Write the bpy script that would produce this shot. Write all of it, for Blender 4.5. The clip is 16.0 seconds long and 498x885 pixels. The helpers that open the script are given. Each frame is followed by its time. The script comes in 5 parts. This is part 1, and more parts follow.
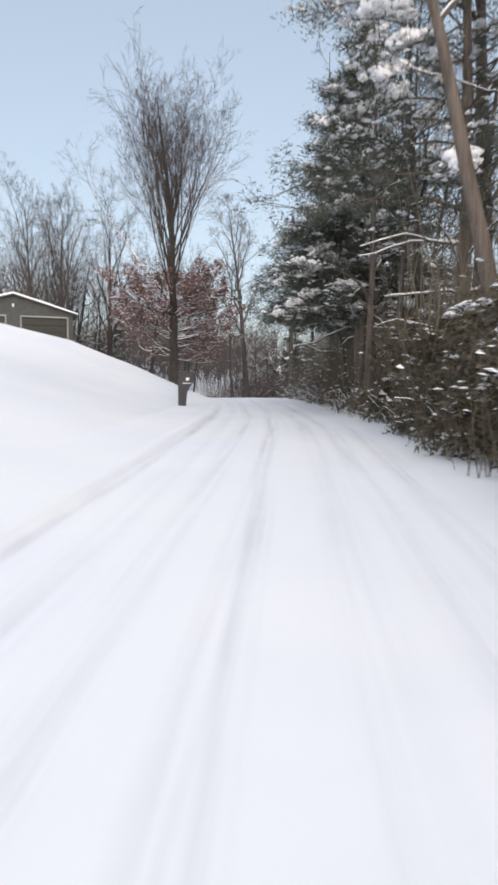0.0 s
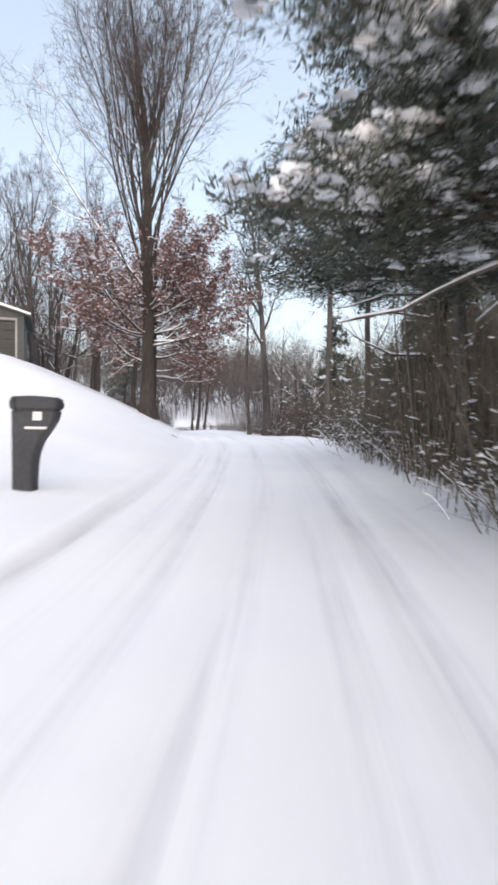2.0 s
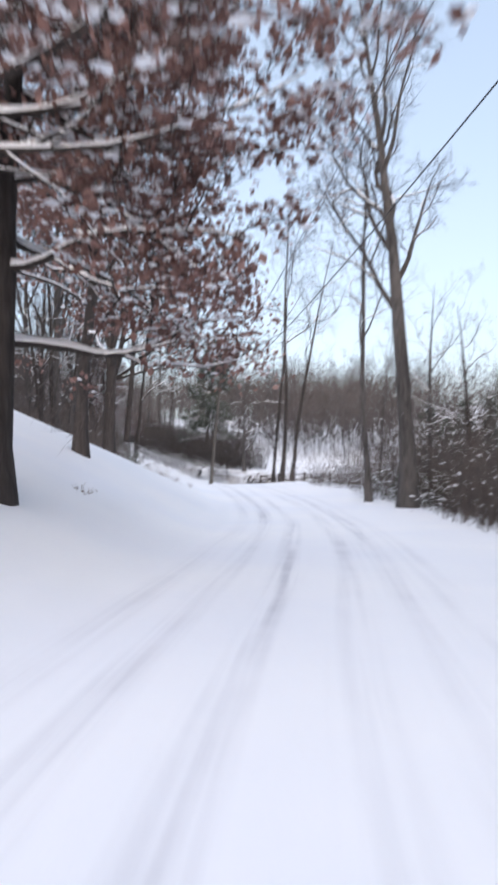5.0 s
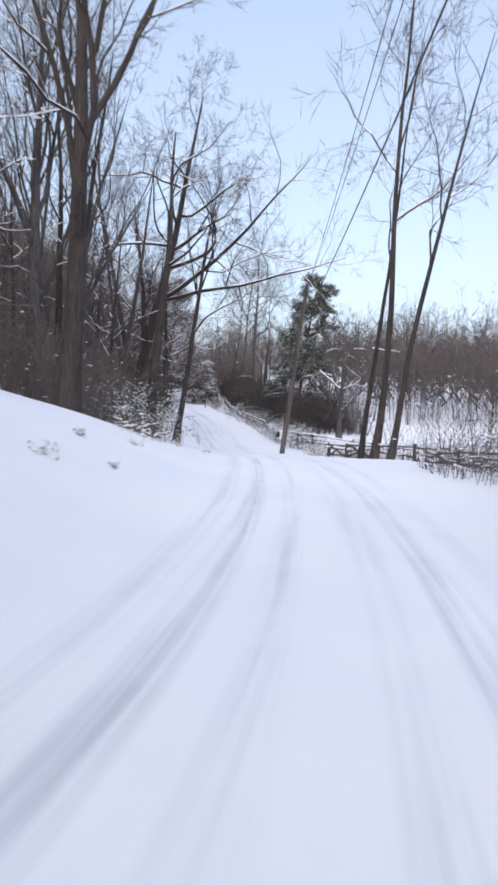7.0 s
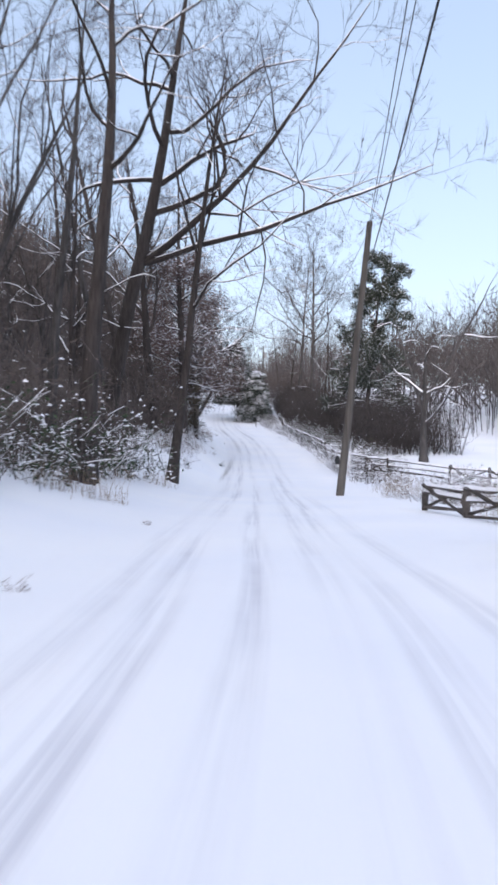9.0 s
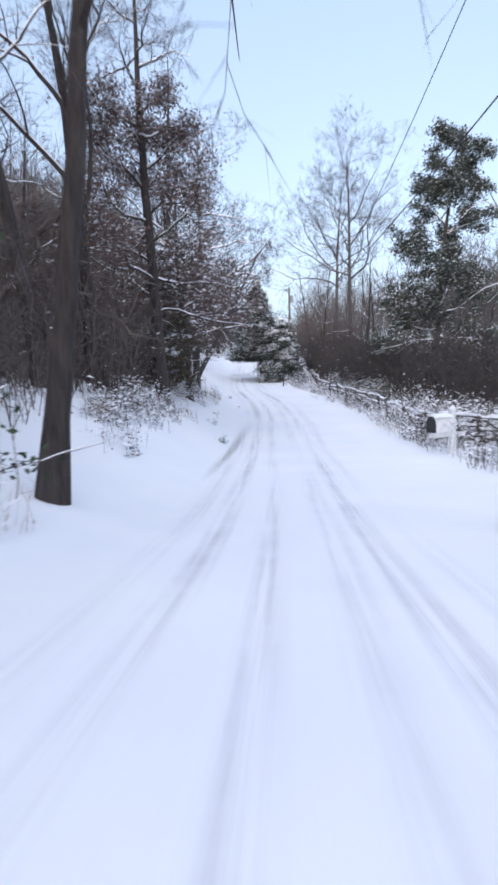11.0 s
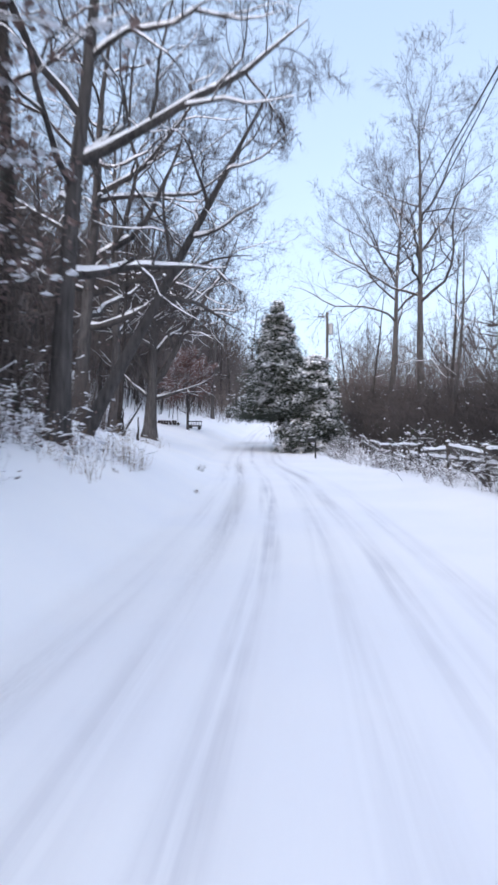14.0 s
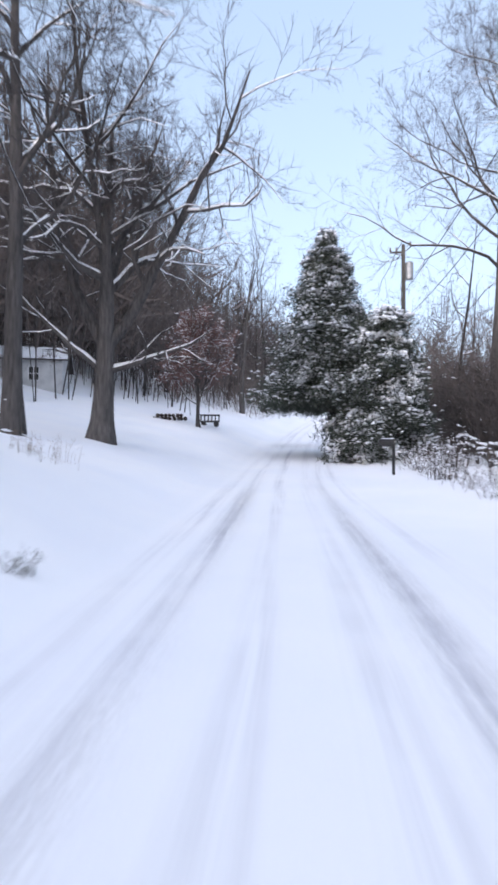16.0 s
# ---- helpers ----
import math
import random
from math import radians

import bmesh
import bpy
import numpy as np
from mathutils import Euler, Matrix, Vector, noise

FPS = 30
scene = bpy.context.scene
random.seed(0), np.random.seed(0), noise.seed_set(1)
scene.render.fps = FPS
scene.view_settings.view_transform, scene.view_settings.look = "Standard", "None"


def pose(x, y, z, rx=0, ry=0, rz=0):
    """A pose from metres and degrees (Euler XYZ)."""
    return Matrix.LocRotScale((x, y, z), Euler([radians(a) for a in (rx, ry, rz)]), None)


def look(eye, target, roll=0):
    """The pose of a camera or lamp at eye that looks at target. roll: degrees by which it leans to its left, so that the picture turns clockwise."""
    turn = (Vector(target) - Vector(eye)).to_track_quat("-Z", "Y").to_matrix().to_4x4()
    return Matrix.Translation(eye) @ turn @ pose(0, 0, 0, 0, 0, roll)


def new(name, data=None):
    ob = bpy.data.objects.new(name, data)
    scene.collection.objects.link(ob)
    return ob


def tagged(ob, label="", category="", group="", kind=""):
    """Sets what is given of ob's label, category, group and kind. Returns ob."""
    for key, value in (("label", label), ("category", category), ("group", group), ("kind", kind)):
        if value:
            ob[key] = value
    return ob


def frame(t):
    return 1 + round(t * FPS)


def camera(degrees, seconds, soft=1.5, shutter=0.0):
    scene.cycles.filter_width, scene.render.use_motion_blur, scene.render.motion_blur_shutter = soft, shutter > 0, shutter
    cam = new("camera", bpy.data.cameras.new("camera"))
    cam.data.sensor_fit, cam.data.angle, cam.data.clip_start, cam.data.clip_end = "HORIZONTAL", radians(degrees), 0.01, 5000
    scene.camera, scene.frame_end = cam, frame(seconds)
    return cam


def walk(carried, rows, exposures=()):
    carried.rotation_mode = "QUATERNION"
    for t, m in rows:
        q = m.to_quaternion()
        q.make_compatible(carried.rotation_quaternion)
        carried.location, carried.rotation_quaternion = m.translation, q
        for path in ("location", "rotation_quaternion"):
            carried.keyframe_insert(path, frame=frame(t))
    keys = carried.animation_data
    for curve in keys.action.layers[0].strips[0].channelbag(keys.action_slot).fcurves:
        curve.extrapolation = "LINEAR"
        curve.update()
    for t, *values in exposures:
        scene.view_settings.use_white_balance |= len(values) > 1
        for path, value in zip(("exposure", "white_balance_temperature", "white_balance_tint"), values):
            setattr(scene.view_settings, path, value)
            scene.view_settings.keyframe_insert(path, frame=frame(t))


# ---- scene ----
cam = camera(40.0, 16.0, soft=3.0, shutter=0.4)
PATH = [
    (0, (1.006, 4.172, 0.532), (0.994, 6.167, 0.39), 0.3),
    (0.5, (1.205, 8.333, 0.659), (1.197, 10.328, 0.526), -0.9),
    (1, (1.45, 12.533, 0.846), (1.433, 14.528, 0.702), -1.9),
    (1.5, (1.619, 16.787, 0.983), (1.565, 18.782, 0.851), -0.6),
    (2, (1.862, 20.939, 1.097), (1.745, 22.934, 1.021), 0.7),
    (2.5, (1.853, 25.146, 1.141), (1.689, 27.139, 1.113), 0.5),
    (3, (1.663, 29.239, 1.19), (1.5, 31.227, 1.051), -0.4),
    (3.5, (1.48, 33.793, 1.313), (1.352, 35.787, 1.234), 0.8),
    (4, (1.262, 38.169, 1.5), (1.019, 40.152, 1.413), 0.1),
    (4.5, (0.77, 42.05, 1.54), (0.437, 44.02, 1.634), 1.0),
    (5, (0.261, 45.921, 1.58), (-0.187, 47.87, 1.601), 0.2),
    (5.2, (-0.086, 47.318, 1.599), (-0.608, 49.247, 1.531), -0.6),
    (7.3, (-2.324, 64.108, 1.104), (-3.111, 65.944, 1.012), 3.5),
    (7.5, (-2.705, 65.562, 1.071), (-3.516, 67.388, 0.992), 3.6),
    (8, (-3.903, 69.2, 1.053), (-4.793, 70.99, 0.985), 3.6),
    (8.5, (-5.075, 72.77, 1.106), (-6.005, 74.539, 1.044), 2.4),
    (9, (-6.569, 76.417, 1.149), (-7.514, 78.179, 1.097), 0.8),
    (9.2, (-7.224, 77.844, 1.142), (-8.174, 79.603, 1.089), 0.3),
    (11.3, (-14.975, 93.144, 0.264), (-16.022, 94.842, 0.121), -2.4),
    (11.5, (-15.708, 94.633, 0.161), (-16.717, 96.357, 0.052), -4.3),
    (12, (-17.639, 98.343, -0.111), (-18.613, 100.09, -0.095), -3.7),
    (12.5, (-19.692, 102.112, -0.229), (-20.77, 103.797, -0.19), -2.7),
    (13, (-22.026, 106.325, -0.232), (-23.137, 107.987, -0.187), -1.8),
    (13.5, (-24.275, 110.408, -0.268), (-25.374, 112.077, -0.194), -0.7),
    (14, (-26.391, 114.319, -0.083), (-27.486, 115.99, 0.013), 0.2),
    (14.5, (-28.475, 117.99, 0.143), (-29.592, 119.647, 0.238), 0.5),
    (15, (-30.443, 121.412, 0.358), (-31.591, 123.047, 0.45), 0.5),
    (15.5, (-32.586, 125.187, 0.631), (-33.775, 126.793, 0.721), 0.3),
    (16, (-34.957, 128.752, 0.895), (-36.171, 130.338, 0.989), 0.3),
]
walk(cam, [(t, look(eye, target, roll)) for t, eye, target, roll in PATH],
     [(0, 0.17, 6850, 14), (1.5, 0.48, 6850, 16), (2.8, 0.62, 6850, 17), (5, 0.52, 6500, 17), (8, 0.45, 6300, 19), (12, 0.6, 6050, 17), (16, 0.66, 6150, 18)])

# ---- light ----
world = bpy.data.worlds.new("winter_dusk")
scene.world = world
world.use_nodes = True
wn, wl = world.node_tree.nodes, world.node_tree.links
sky = wn.new("ShaderNodeTexSky")
sky.sky_type = "NISHITA"
sky.sun_disc = False
sky.sun_elevation = radians(16.0)
sky.sun_rotation = radians(172.0)
sky.air_density, sky.dust_density, sky.ozone_density = 1.0, 3.0, 1.2
pale = wn.new("ShaderNodeHueSaturation")
pale.inputs["Saturation"].default_value = 0.76
wl.new(sky.outputs["Color"], pale.inputs["Color"])
veil = wn.new("ShaderNodeMix")
veil.data_type = "RGBA"
veil.inputs["Factor"].default_value = 0.55
veil.inputs[7].default_value = (1.85, 2.42, 2.95, 1)
wl.new(pale.outputs["Color"], veil.inputs[6])
wl.new(veil.outputs[2], wn["Background"].inputs["Color"])
wn["Background"].inputs["Strength"].default_value = 0.23
sun = new("sun", bpy.data.lights.new("sun", "SUN"))
sun.data.energy, sun.data.angle, sun.data.color = 1.8, radians(130), (1.0, 0.95, 0.92)
sun.matrix_world = look((0, 0, 0), (-math.sin(radians(8)), math.cos(radians(8)), -math.tan(radians(30))))


# ---- materials ----
def material(name):
    m = bpy.data.materials.new(name)
    m.use_nodes = True
    nt = m.node_tree
    return m, nt.nodes, nt.links, nt.nodes["Principled BSDF"]


def noisy(name, low, high, scale=8.0, rough=0.85, bump=0.4, detail=6.0, stretch=(1, 1, 1), second=None, per_object=0.0, metal=0.0, depth=0.02, space="Object"):
    """A surface that varies between two colours at two scales, with relief."""
    m, n, l, b = material(name)
    co = n.new("ShaderNodeTexCoord")
    mp = n.new("ShaderNodeMapping")
    mp.inputs["Scale"].default_value = stretch
    l.new(co.outputs[space], mp.inputs["Vector"])
    t = n.new("ShaderNodeTexNoise")
    t.inputs["Scale"].default_value, t.inputs["Detail"].default_value = scale, detail
    l.new(mp.outputs["Vector"], t.inputs["Vector"])
    t2 = n.new("ShaderNodeTexNoise")
    t2.inputs["Scale"].default_value, t2.inputs["Detail"].default_value = scale * 0.13, 3.0
    l.new(mp.outputs["Vector"], t2.inputs["Vector"])
    add = n.new("ShaderNodeMath")
    add.operation = "MULTIPLY_ADD"
    l.new(t2.outputs["Fac"], add.inputs[0])
    add.inputs[1].default_value = 0.7
    half = n.new("ShaderNodeMath")
    half.operation = "MULTIPLY_ADD"
    l.new(t.outputs["Fac"], half.inputs[0])
    half.inputs[1].default_value, half.inputs[2].default_value = 0.9, -0.3
    l.new(half.outputs[0], add.inputs[2])
    r = n.new("ShaderNodeValToRGB")
    r.color_ramp.elements[0].position, r.color_ramp.elements[1].position = 0.25, 0.75
    r.color_ramp.elements[0].color, r.color_ramp.elements[1].color = (*low, 1), (*high, 1)
    if second:
        e = r.color_ramp.elements.new(0.55)
        e.color = (*second, 1)
    l.new(add.outputs[0], r.inputs["Fac"])
    col = r.outputs["Color"]
    if per_object:
        info = n.new("ShaderNodeObjectInfo")
        hsv = n.new("ShaderNodeHueSaturation")
        mr = n.new("ShaderNodeMapRange")
        mr.inputs["To Min"].default_value, mr.inputs["To Max"].default_value = 1 - per_object, 1 + per_object
        l.new(info.outputs["Random"], mr.inputs["Value"])
        l.new(mr.outputs["Result"], hsv.inputs["Value"])
        l.new(col, hsv.inputs["Color"])
        col = hsv.outputs["Color"]
    l.new(col, b.inputs["Base Color"])
    b.inputs["Roughness"].default_value, b.inputs["Metallic"].default_value = rough, metal
    b.inputs["Specular IOR Level"].default_value = 0.3
    if bump:
        bp = n.new("ShaderNodeBump")
        bp.inputs["Strength"].default_value, bp.inputs["Distance"].default_value = bump, depth
        l.new(t.outputs["Fac"], bp.inputs["Height"])
        l.new(bp.outputs["Normal"], b.inputs["Normal"])
    return m


def islands(name, low, high, rough=0.7, lit=0.0, mid=None):
    """Leaves: each piece has its own tone between two colours."""
    m, n, l, b = material(name)
    g = n.new("ShaderNodeNewGeometry")
    r = n.new("ShaderNodeValToRGB")
    r.color_ramp.elements[0].color, r.color_ramp.elements[1].color = (*low, 1), (*high, 1)
    if mid:
        e = r.color_ramp.elements.new(0.5)
        e.color = (*mid, 1)
    l.new(g.outputs["Random Per Island"], r.inputs["Fac"])
    l.new(r.outputs["Color"], b.inputs["Base Color"])
    b.inputs["Roughness"].default_value = rough
    b.inputs["Specular IOR Level"].default_value = 0.25
    if lit:
        tr = n.new("ShaderNodeBsdfTranslucent")
        l.new(r.outputs["Color"], tr.inputs["Color"])
        mx = n.new("ShaderNodeMixShader")
        mx.inputs["Fac"].default_value = lit
        l.new(b.outputs["BSDF"], mx.inputs[1])
        l.new(tr.outputs["BSDF"], mx.inputs[2])
        l.new(mx.outputs["Shader"], n["Material Output"].inputs["Surface"])
    return m


def snow_ground():
    """Fresh snow, with packed wheel tracks and the gravel that shows in them."""
    m, n, l, b = material("snow_cover")
    co = n.new("ShaderNodeTexCoord")
    at = n.new("ShaderNodeAttribute")
    at.attribute_name = "packed"
    bare = n.new("ShaderNodeAttribute")
    bare.attribute_name = "bare"
    fine, mid, big = (n.new("ShaderNodeTexNoise") for _ in range(3))
    for t, sc, de in ((fine, 38.0, 6.0), (mid, 1.3, 4.0), (big, 0.35, 4.0)):
        t.inputs["Scale"].default_value, t.inputs["Detail"].default_value = sc, de
        l.new(co.outputs["Object"], t.inputs["Vector"])
    fresh = n.new("ShaderNodeValToRGB")
    fresh.color_ramp.elements[0].position, fresh.color_ramp.elements[1].position = 0.3, 0.7
    fresh.color_ramp.elements[0].color, fresh.color_ramp.elements[1].color = (0.86, 0.88, 0.93, 1), (0.92, 0.925, 0.94, 1)
    l.new(big.outputs["Fac"], fresh.inputs["Fac"])
    hard = n.new("ShaderNodeValToRGB")
    hard.color_ramp.elements[0].position, hard.color_ramp.elements[1].position = 0.35, 0.7
    hard.color_ramp.elements[0].color, hard.color_ramp.elements[1].color = (0.58, 0.59, 0.64, 1), (0.72, 0.73, 0.78, 1)
    l.new(mid.outputs["Fac"], hard.inputs["Fac"])
    # streaks that wheels drew along the road
    lane = n.new("ShaderNodeCombineXYZ")
    for k, (name, scale) in enumerate((("station", 0.22), ("offset", 9.0))):
        a, f = n.new("ShaderNodeAttribute"), n.new("ShaderNodeMath")
        a.attribute_name, f.operation = name, "MULTIPLY"
        f.inputs[1].default_value = scale
        l.new(a.outputs["Fac"], f.inputs[0])
        l.new(f.outputs[0], lane.inputs[k])
    drawn = n.new("ShaderNodeTexNoise")
    drawn.inputs["Scale"].default_value, drawn.inputs["Detail"].default_value = 1.0, 4.0
    l.new(lane.outputs[0], drawn.inputs["Vector"])
    gain = n.new("ShaderNodeMapRange")
    gain.inputs["From Min"].default_value, gain.inputs["From Max"].default_value = 0.36, 0.62
    gain.inputs["To Min"].default_value, gain.inputs["To Max"].default_value = 0.1, 1.25
    l.new(drawn.outputs["Fac"], gain.inputs["Value"])
    worn = n.new("ShaderNodeMath")
    worn.operation, worn.use_clamp = "MULTIPLY", True
    l.new(at.outputs["Fac"], worn.inputs[0])
    l.new(gain.outputs["Result"], worn.inputs[1])
    mix = n.new("ShaderNodeMix")
    mix.data_type = "RGBA"
    l.new(worn.outputs[0], mix.inputs["Factor"])
    l.new(fresh.outputs["Color"], mix.inputs[6])
    l.new(hard.outputs["Color"], mix.inputs[7])
    mix2 = n.new("ShaderNodeMix")
    mix2.data_type = "RGBA"
    gr = n.new("ShaderNodeMath")
    gr.operation = "MULTIPLY"
    gr.use_clamp = True
    sharp = n.new("ShaderNodeMapRange")
    sharp.inputs["From Min"].default_value, sharp.inputs["From Max"].default_value = 0.38, 0.6
    l.new(fine.outputs["Fac"], sharp.inputs["Value"])
    l.new(sharp.outputs["Result"], gr.inputs[0])
    l.new(bare.outputs["Fac"], gr.inputs[1])
    l.new(gr.outputs[0], mix2.inputs["Factor"])
    l.new(mix.outputs[2], mix2.inputs[6])
    mix2.inputs[7].default_value = (0.2, 0.19, 0.18, 1)
    l.new(mix2.outputs[2], b.inputs["Base Color"])
    b.inputs["Roughness"].default_value = 0.75
    b.inputs["Specular IOR Level"].default_value = 0.22
    bp, bp2 = n.new("ShaderNodeBump"), n.new("ShaderNodeBump")
    bp.inputs["Strength"].default_value, bp.inputs["Distance"].default_value = 0.1, 0.02
    bp2.inputs["Strength"].default_value, bp2.inputs["Distance"].default_value = 0.3, 0.06
    l.new(fine.outputs["Fac"], bp.inputs["Height"])
    l.new(mid.outputs["Fac"], bp2.inputs["Height"])
    l.new(bp2.outputs["Normal"], bp.inputs["Normal"])
    l.new(bp.outputs["Normal"], b.inputs["Normal"])
    return m


SNOW_GROUND = snow_ground()
SNOW = noisy("lying_snow", (0.82, 0.84, 0.89), (0.92, 0.925, 0.94), 9.0, 0.75, 0.4, depth=0.03)
BARK = noisy("grey_brown_bark", (0.034, 0.032, 0.032), (0.115, 0.106, 0.102), 14.0, 0.95, 0.9, stretch=(1, 1, 0.16), per_object=0.22, depth=0.05)
BARK_DARK = noisy("dark_bark", (0.027, 0.023, 0.0215), (0.072, 0.061, 0.057), 14.0, 0.95, 0.9, stretch=(1, 1, 0.16), per_object=0.2, depth=0.05)
BARK_TAN = noisy("tan_cedar_bark", (0.06, 0.051, 0.045), (0.16, 0.134, 0.116), 16.0, 0.95, 0.9, stretch=(1, 1, 0.08), per_object=0.15, depth=0.03)
TWIG = noisy("brown_twigs", (0.073, 0.061, 0.056), (0.178, 0.148, 0.134), 3.0, 0.9, 0.0, per_object=0.25)
TWIG_TIP = noisy("purple_brown_twig_tips", (0.045, 0.036, 0.035), (0.115, 0.092, 0.086), 3.0, 0.9, 0.0, per_object=0.2)
TWIG_DARK = noisy("dark_thicket_twigs", (0.034, 0.03, 0.029), (0.095, 0.082, 0.077), 3.0, 0.9, 0.0, per_object=0.15)
TWIG_OLIVE = noisy("olive_brown_stems", (0.085, 0.074, 0.056), (0.225, 0.196, 0.15), 3.0, 0.9, 0.0, per_object=0.2)
TWIG_FAR = noisy("grey_far_twigs", (0.07, 0.06, 0.058), (0.155, 0.137, 0.131), 0.6, 0.9, 0.0, per_object=0.15)
WEED = noisy("dry_weeds", (0.16, 0.12, 0.08), (0.34, 0.26, 0.18), 5.0, 0.9, 0.0, per_object=0.2)
LEAF_RED = islands("dry_oak_leaves", (0.15, 0.083, 0.073), (0.38, 0.24, 0.215), 0.75, 0.5, (0.25, 0.145, 0.127))
LEAF_RUSSET = islands("russet_leaves", (0.13, 0.072, 0.064), (0.34, 0.2, 0.178), 0.75, 0.4)
LEAF_BROWN = islands("dry_brown_leaves", (0.105, 0.078, 0.072), (0.27, 0.195, 0.176), 0.75, 0.3)
LEAF_CEDAR = islands("cedar_sprays", (0.03, 0.038, 0.032), (0.145, 0.157, 0.13), 0.65, 0.28, (0.066, 0.078, 0.063))
LEAF_HOLLY = islands("evergreen_leaves", (0.014, 0.026, 0.014), (0.07, 0.10, 0.05), 0.4, 0.08)
LEAF_DARK = islands("dark_dull_leaves", (0.055, 0.049, 0.034), (0.16, 0.133, 0.094), 0.6, 0.2)



# ---- the lie of the land ----
# the road's line: x, y and height of the road along its length
LINE = [
    (-20.0, -700.0, -2.6), (-2.0, -62.0, -2.2), (-0.6, -30.0, -1.4), (0.72, -4.0, -0.95), (1.006, 4.172, -0.77), (1.45, 12.533, -0.45),
    (1.8, 20.94, -0.22), (1.75, 29.24, -0.1), (1.45, 36.0, 0.08), (0.9, 42.0, 0.22), (-0.086, 47.3, 0.28),
    (-1.05, 55.5, 0.1), (-2.5, 64.1, -0.2), (-4.9, 72.0, -0.22), (-8.2, 80.0, -0.2), (-11.6, 86.5, -0.6),
    (-14.98, 93.1, -1.03), (-18.7, 100.2, -1.45), (-22.0, 106.3, -1.54), (-26.4, 114.3, -1.38),
    (-30.4, 121.4, -0.94), (-34.96, 128.75, -0.4), (-48.6, 149.0, 1.0), (-61.0, 170.0, 3.9),
    (-69.0, 187.0, 6.6), (-86.0, 220.0, 9.5), (-150.0, 350.0, 14.0), (-620.0, 1300.0, 18.0)]
STATIONS = [-60, 0, 25, 45, 62, 78, 95, 112, 132, 152, 180, 260]
LEFT_OFF = [0, 1.9, 2.5, 3.6, 6, 10, 16, 28, 60, 140, 300]
LEFT = [
    [0, 0, .1, .2, .6, 1.5, 2.5, 3.5, 5, 8, 12], [0, 0, .1, .2, .6, 1.6, 2.8, 3.8, 5, 8, 12], [0, 0, .1, .15, .7, 2.0, 3.4, 4.5, 6, 8, 12],
    [0, 0, .15, .7, 1.8, 3.4, 4.8, 5.4, 6.2, 8, 12], [0, 0, .15, .7, 1.9, 3.7, 5, 5.8, 7.2, 10, 15], [0, 0, .05, .3, 1, 2, 3.5, 6, 10, 15, 20],
    [0, 0, .05, .3, .9, 1.8, 3.2, 6, 12, 18, 24], [0, 0, .4, 1.2, 2.4, 2.8, 3.4, 5.4, 10, 16, 24], [0, 0, .25, .85, 1.85, 2.3, 3.0, 5.2, 9, 15, 24],
    [0, 0, .1, .5, 1.2, 2, 3.2, 7.2, 18, 26, 32], [0, 0, .1, .5, 1.2, 2, 3.2, 8, 20, 30, 36], [0, 0, .1, .5, 1.5, 3, 5, 9, 16, 22, 30]]
RIGHT_OFF = [0, 2, 2.8, 4, 7, 12, 20, 40, 80, 150, 300]
RIGHT = [
    [0, 0, 0, 0, .2, .5, 1, 2, 4, 8, 12], [0, 0, 0, 0, .2, .5, 1, 2, 4, 8, 12], [0, 0, 0, 0, .1, .2, .3, 1, 3, 8, 12],
    [0, 0, 0, -.1, -.3, -.6, -1, -.5, 2, 6, 12], [0, 0, 0, 0, -.3, -.8, -1, 0, 4, 10, 16], [0, 0, .05, .1, -.1, -.6, -.8, .5, 6, 14, 22],
    [0, 0, 0, 0, -.2, -.5, -.5, 1, 7, 14, 22], [0, 0, 0, .1, .2, .3, .5, 2, 8, 14, 22], [0, 0, 0, .1, .2, .2, .4, 1, 3, 8, 14],
    [0, 0, 0, .1, .2, .2, .4, 1, 3, 8, 14], [0, 0, 0, .1, .2, .2, .4, 1, 3, 8, 14], [0, 0, 0, .1, .2, .2, .4, 1, 3, 8, 14]]


def _dense():
    """The road's line as a smooth curve: x, y, z at each step, with its length and its heading."""
    p = np.array(LINE)
    u = np.r_[0, np.cumsum(np.hypot(*np.diff(p[:, :2], axis=0).T))]
    fine = np.arange(0, u[-1], 0.5)
    cols = []
    m = np.gradient(p, u, axis=0)
    k = np.clip(np.searchsorted(u, fine, "right") - 1, 0, len(u) - 2)
    h = u[k + 1] - u[k]
    q = (fine - u[k]) / h
    for c in range(3):
        a, b = p[k, c], p[k + 1, c]
        cols.append((2 * q**3 - 3 * q**2 + 1) * a + (q**3 - 2 * q**2 + q) * h * m[k, c] + (-2 * q**3 + 3 * q**2) * b + (q**3 - q**2) * h * m[k + 1, c])
    xyz = np.stack(cols, 1)
    way = np.gradient(xyz[:, :2], axis=0)
    way /= np.linalg.norm(way, axis=1)[:, None]
    start = int(np.argmin(np.hypot(xyz[:, 0] - 1.006, xyz[:, 1] - 4.172)))
    return xyz, way, fine - fine[start]


ROAD, WAY, ALONG = _dense()


def along(x, y):
    """Station and offset to the right of the road's line, of places."""
    x, y = np.atleast_1d(np.asarray(x, float)), np.atleast_1d(np.asarray(y, float))
    s, d = np.empty(len(x)), np.empty(len(x))
    for n in range(0, len(x), 4000):
        a, b = x[n:n + 4000, None] - ROAD[None, :, 0], y[n:n + 4000, None] - ROAD[None, :, 1]
        k = np.argmin(a * a + b * b, 1)
        r = np.arange(len(k))
        a, b = a[r, k], b[r, k]
        s[n:n + 4000] = ALONG[k] + a * WAY[k, 0] + b * WAY[k, 1]
        d[n:n + 4000] = a * WAY[k, 1] - b * WAY[k, 0]
    return s, d


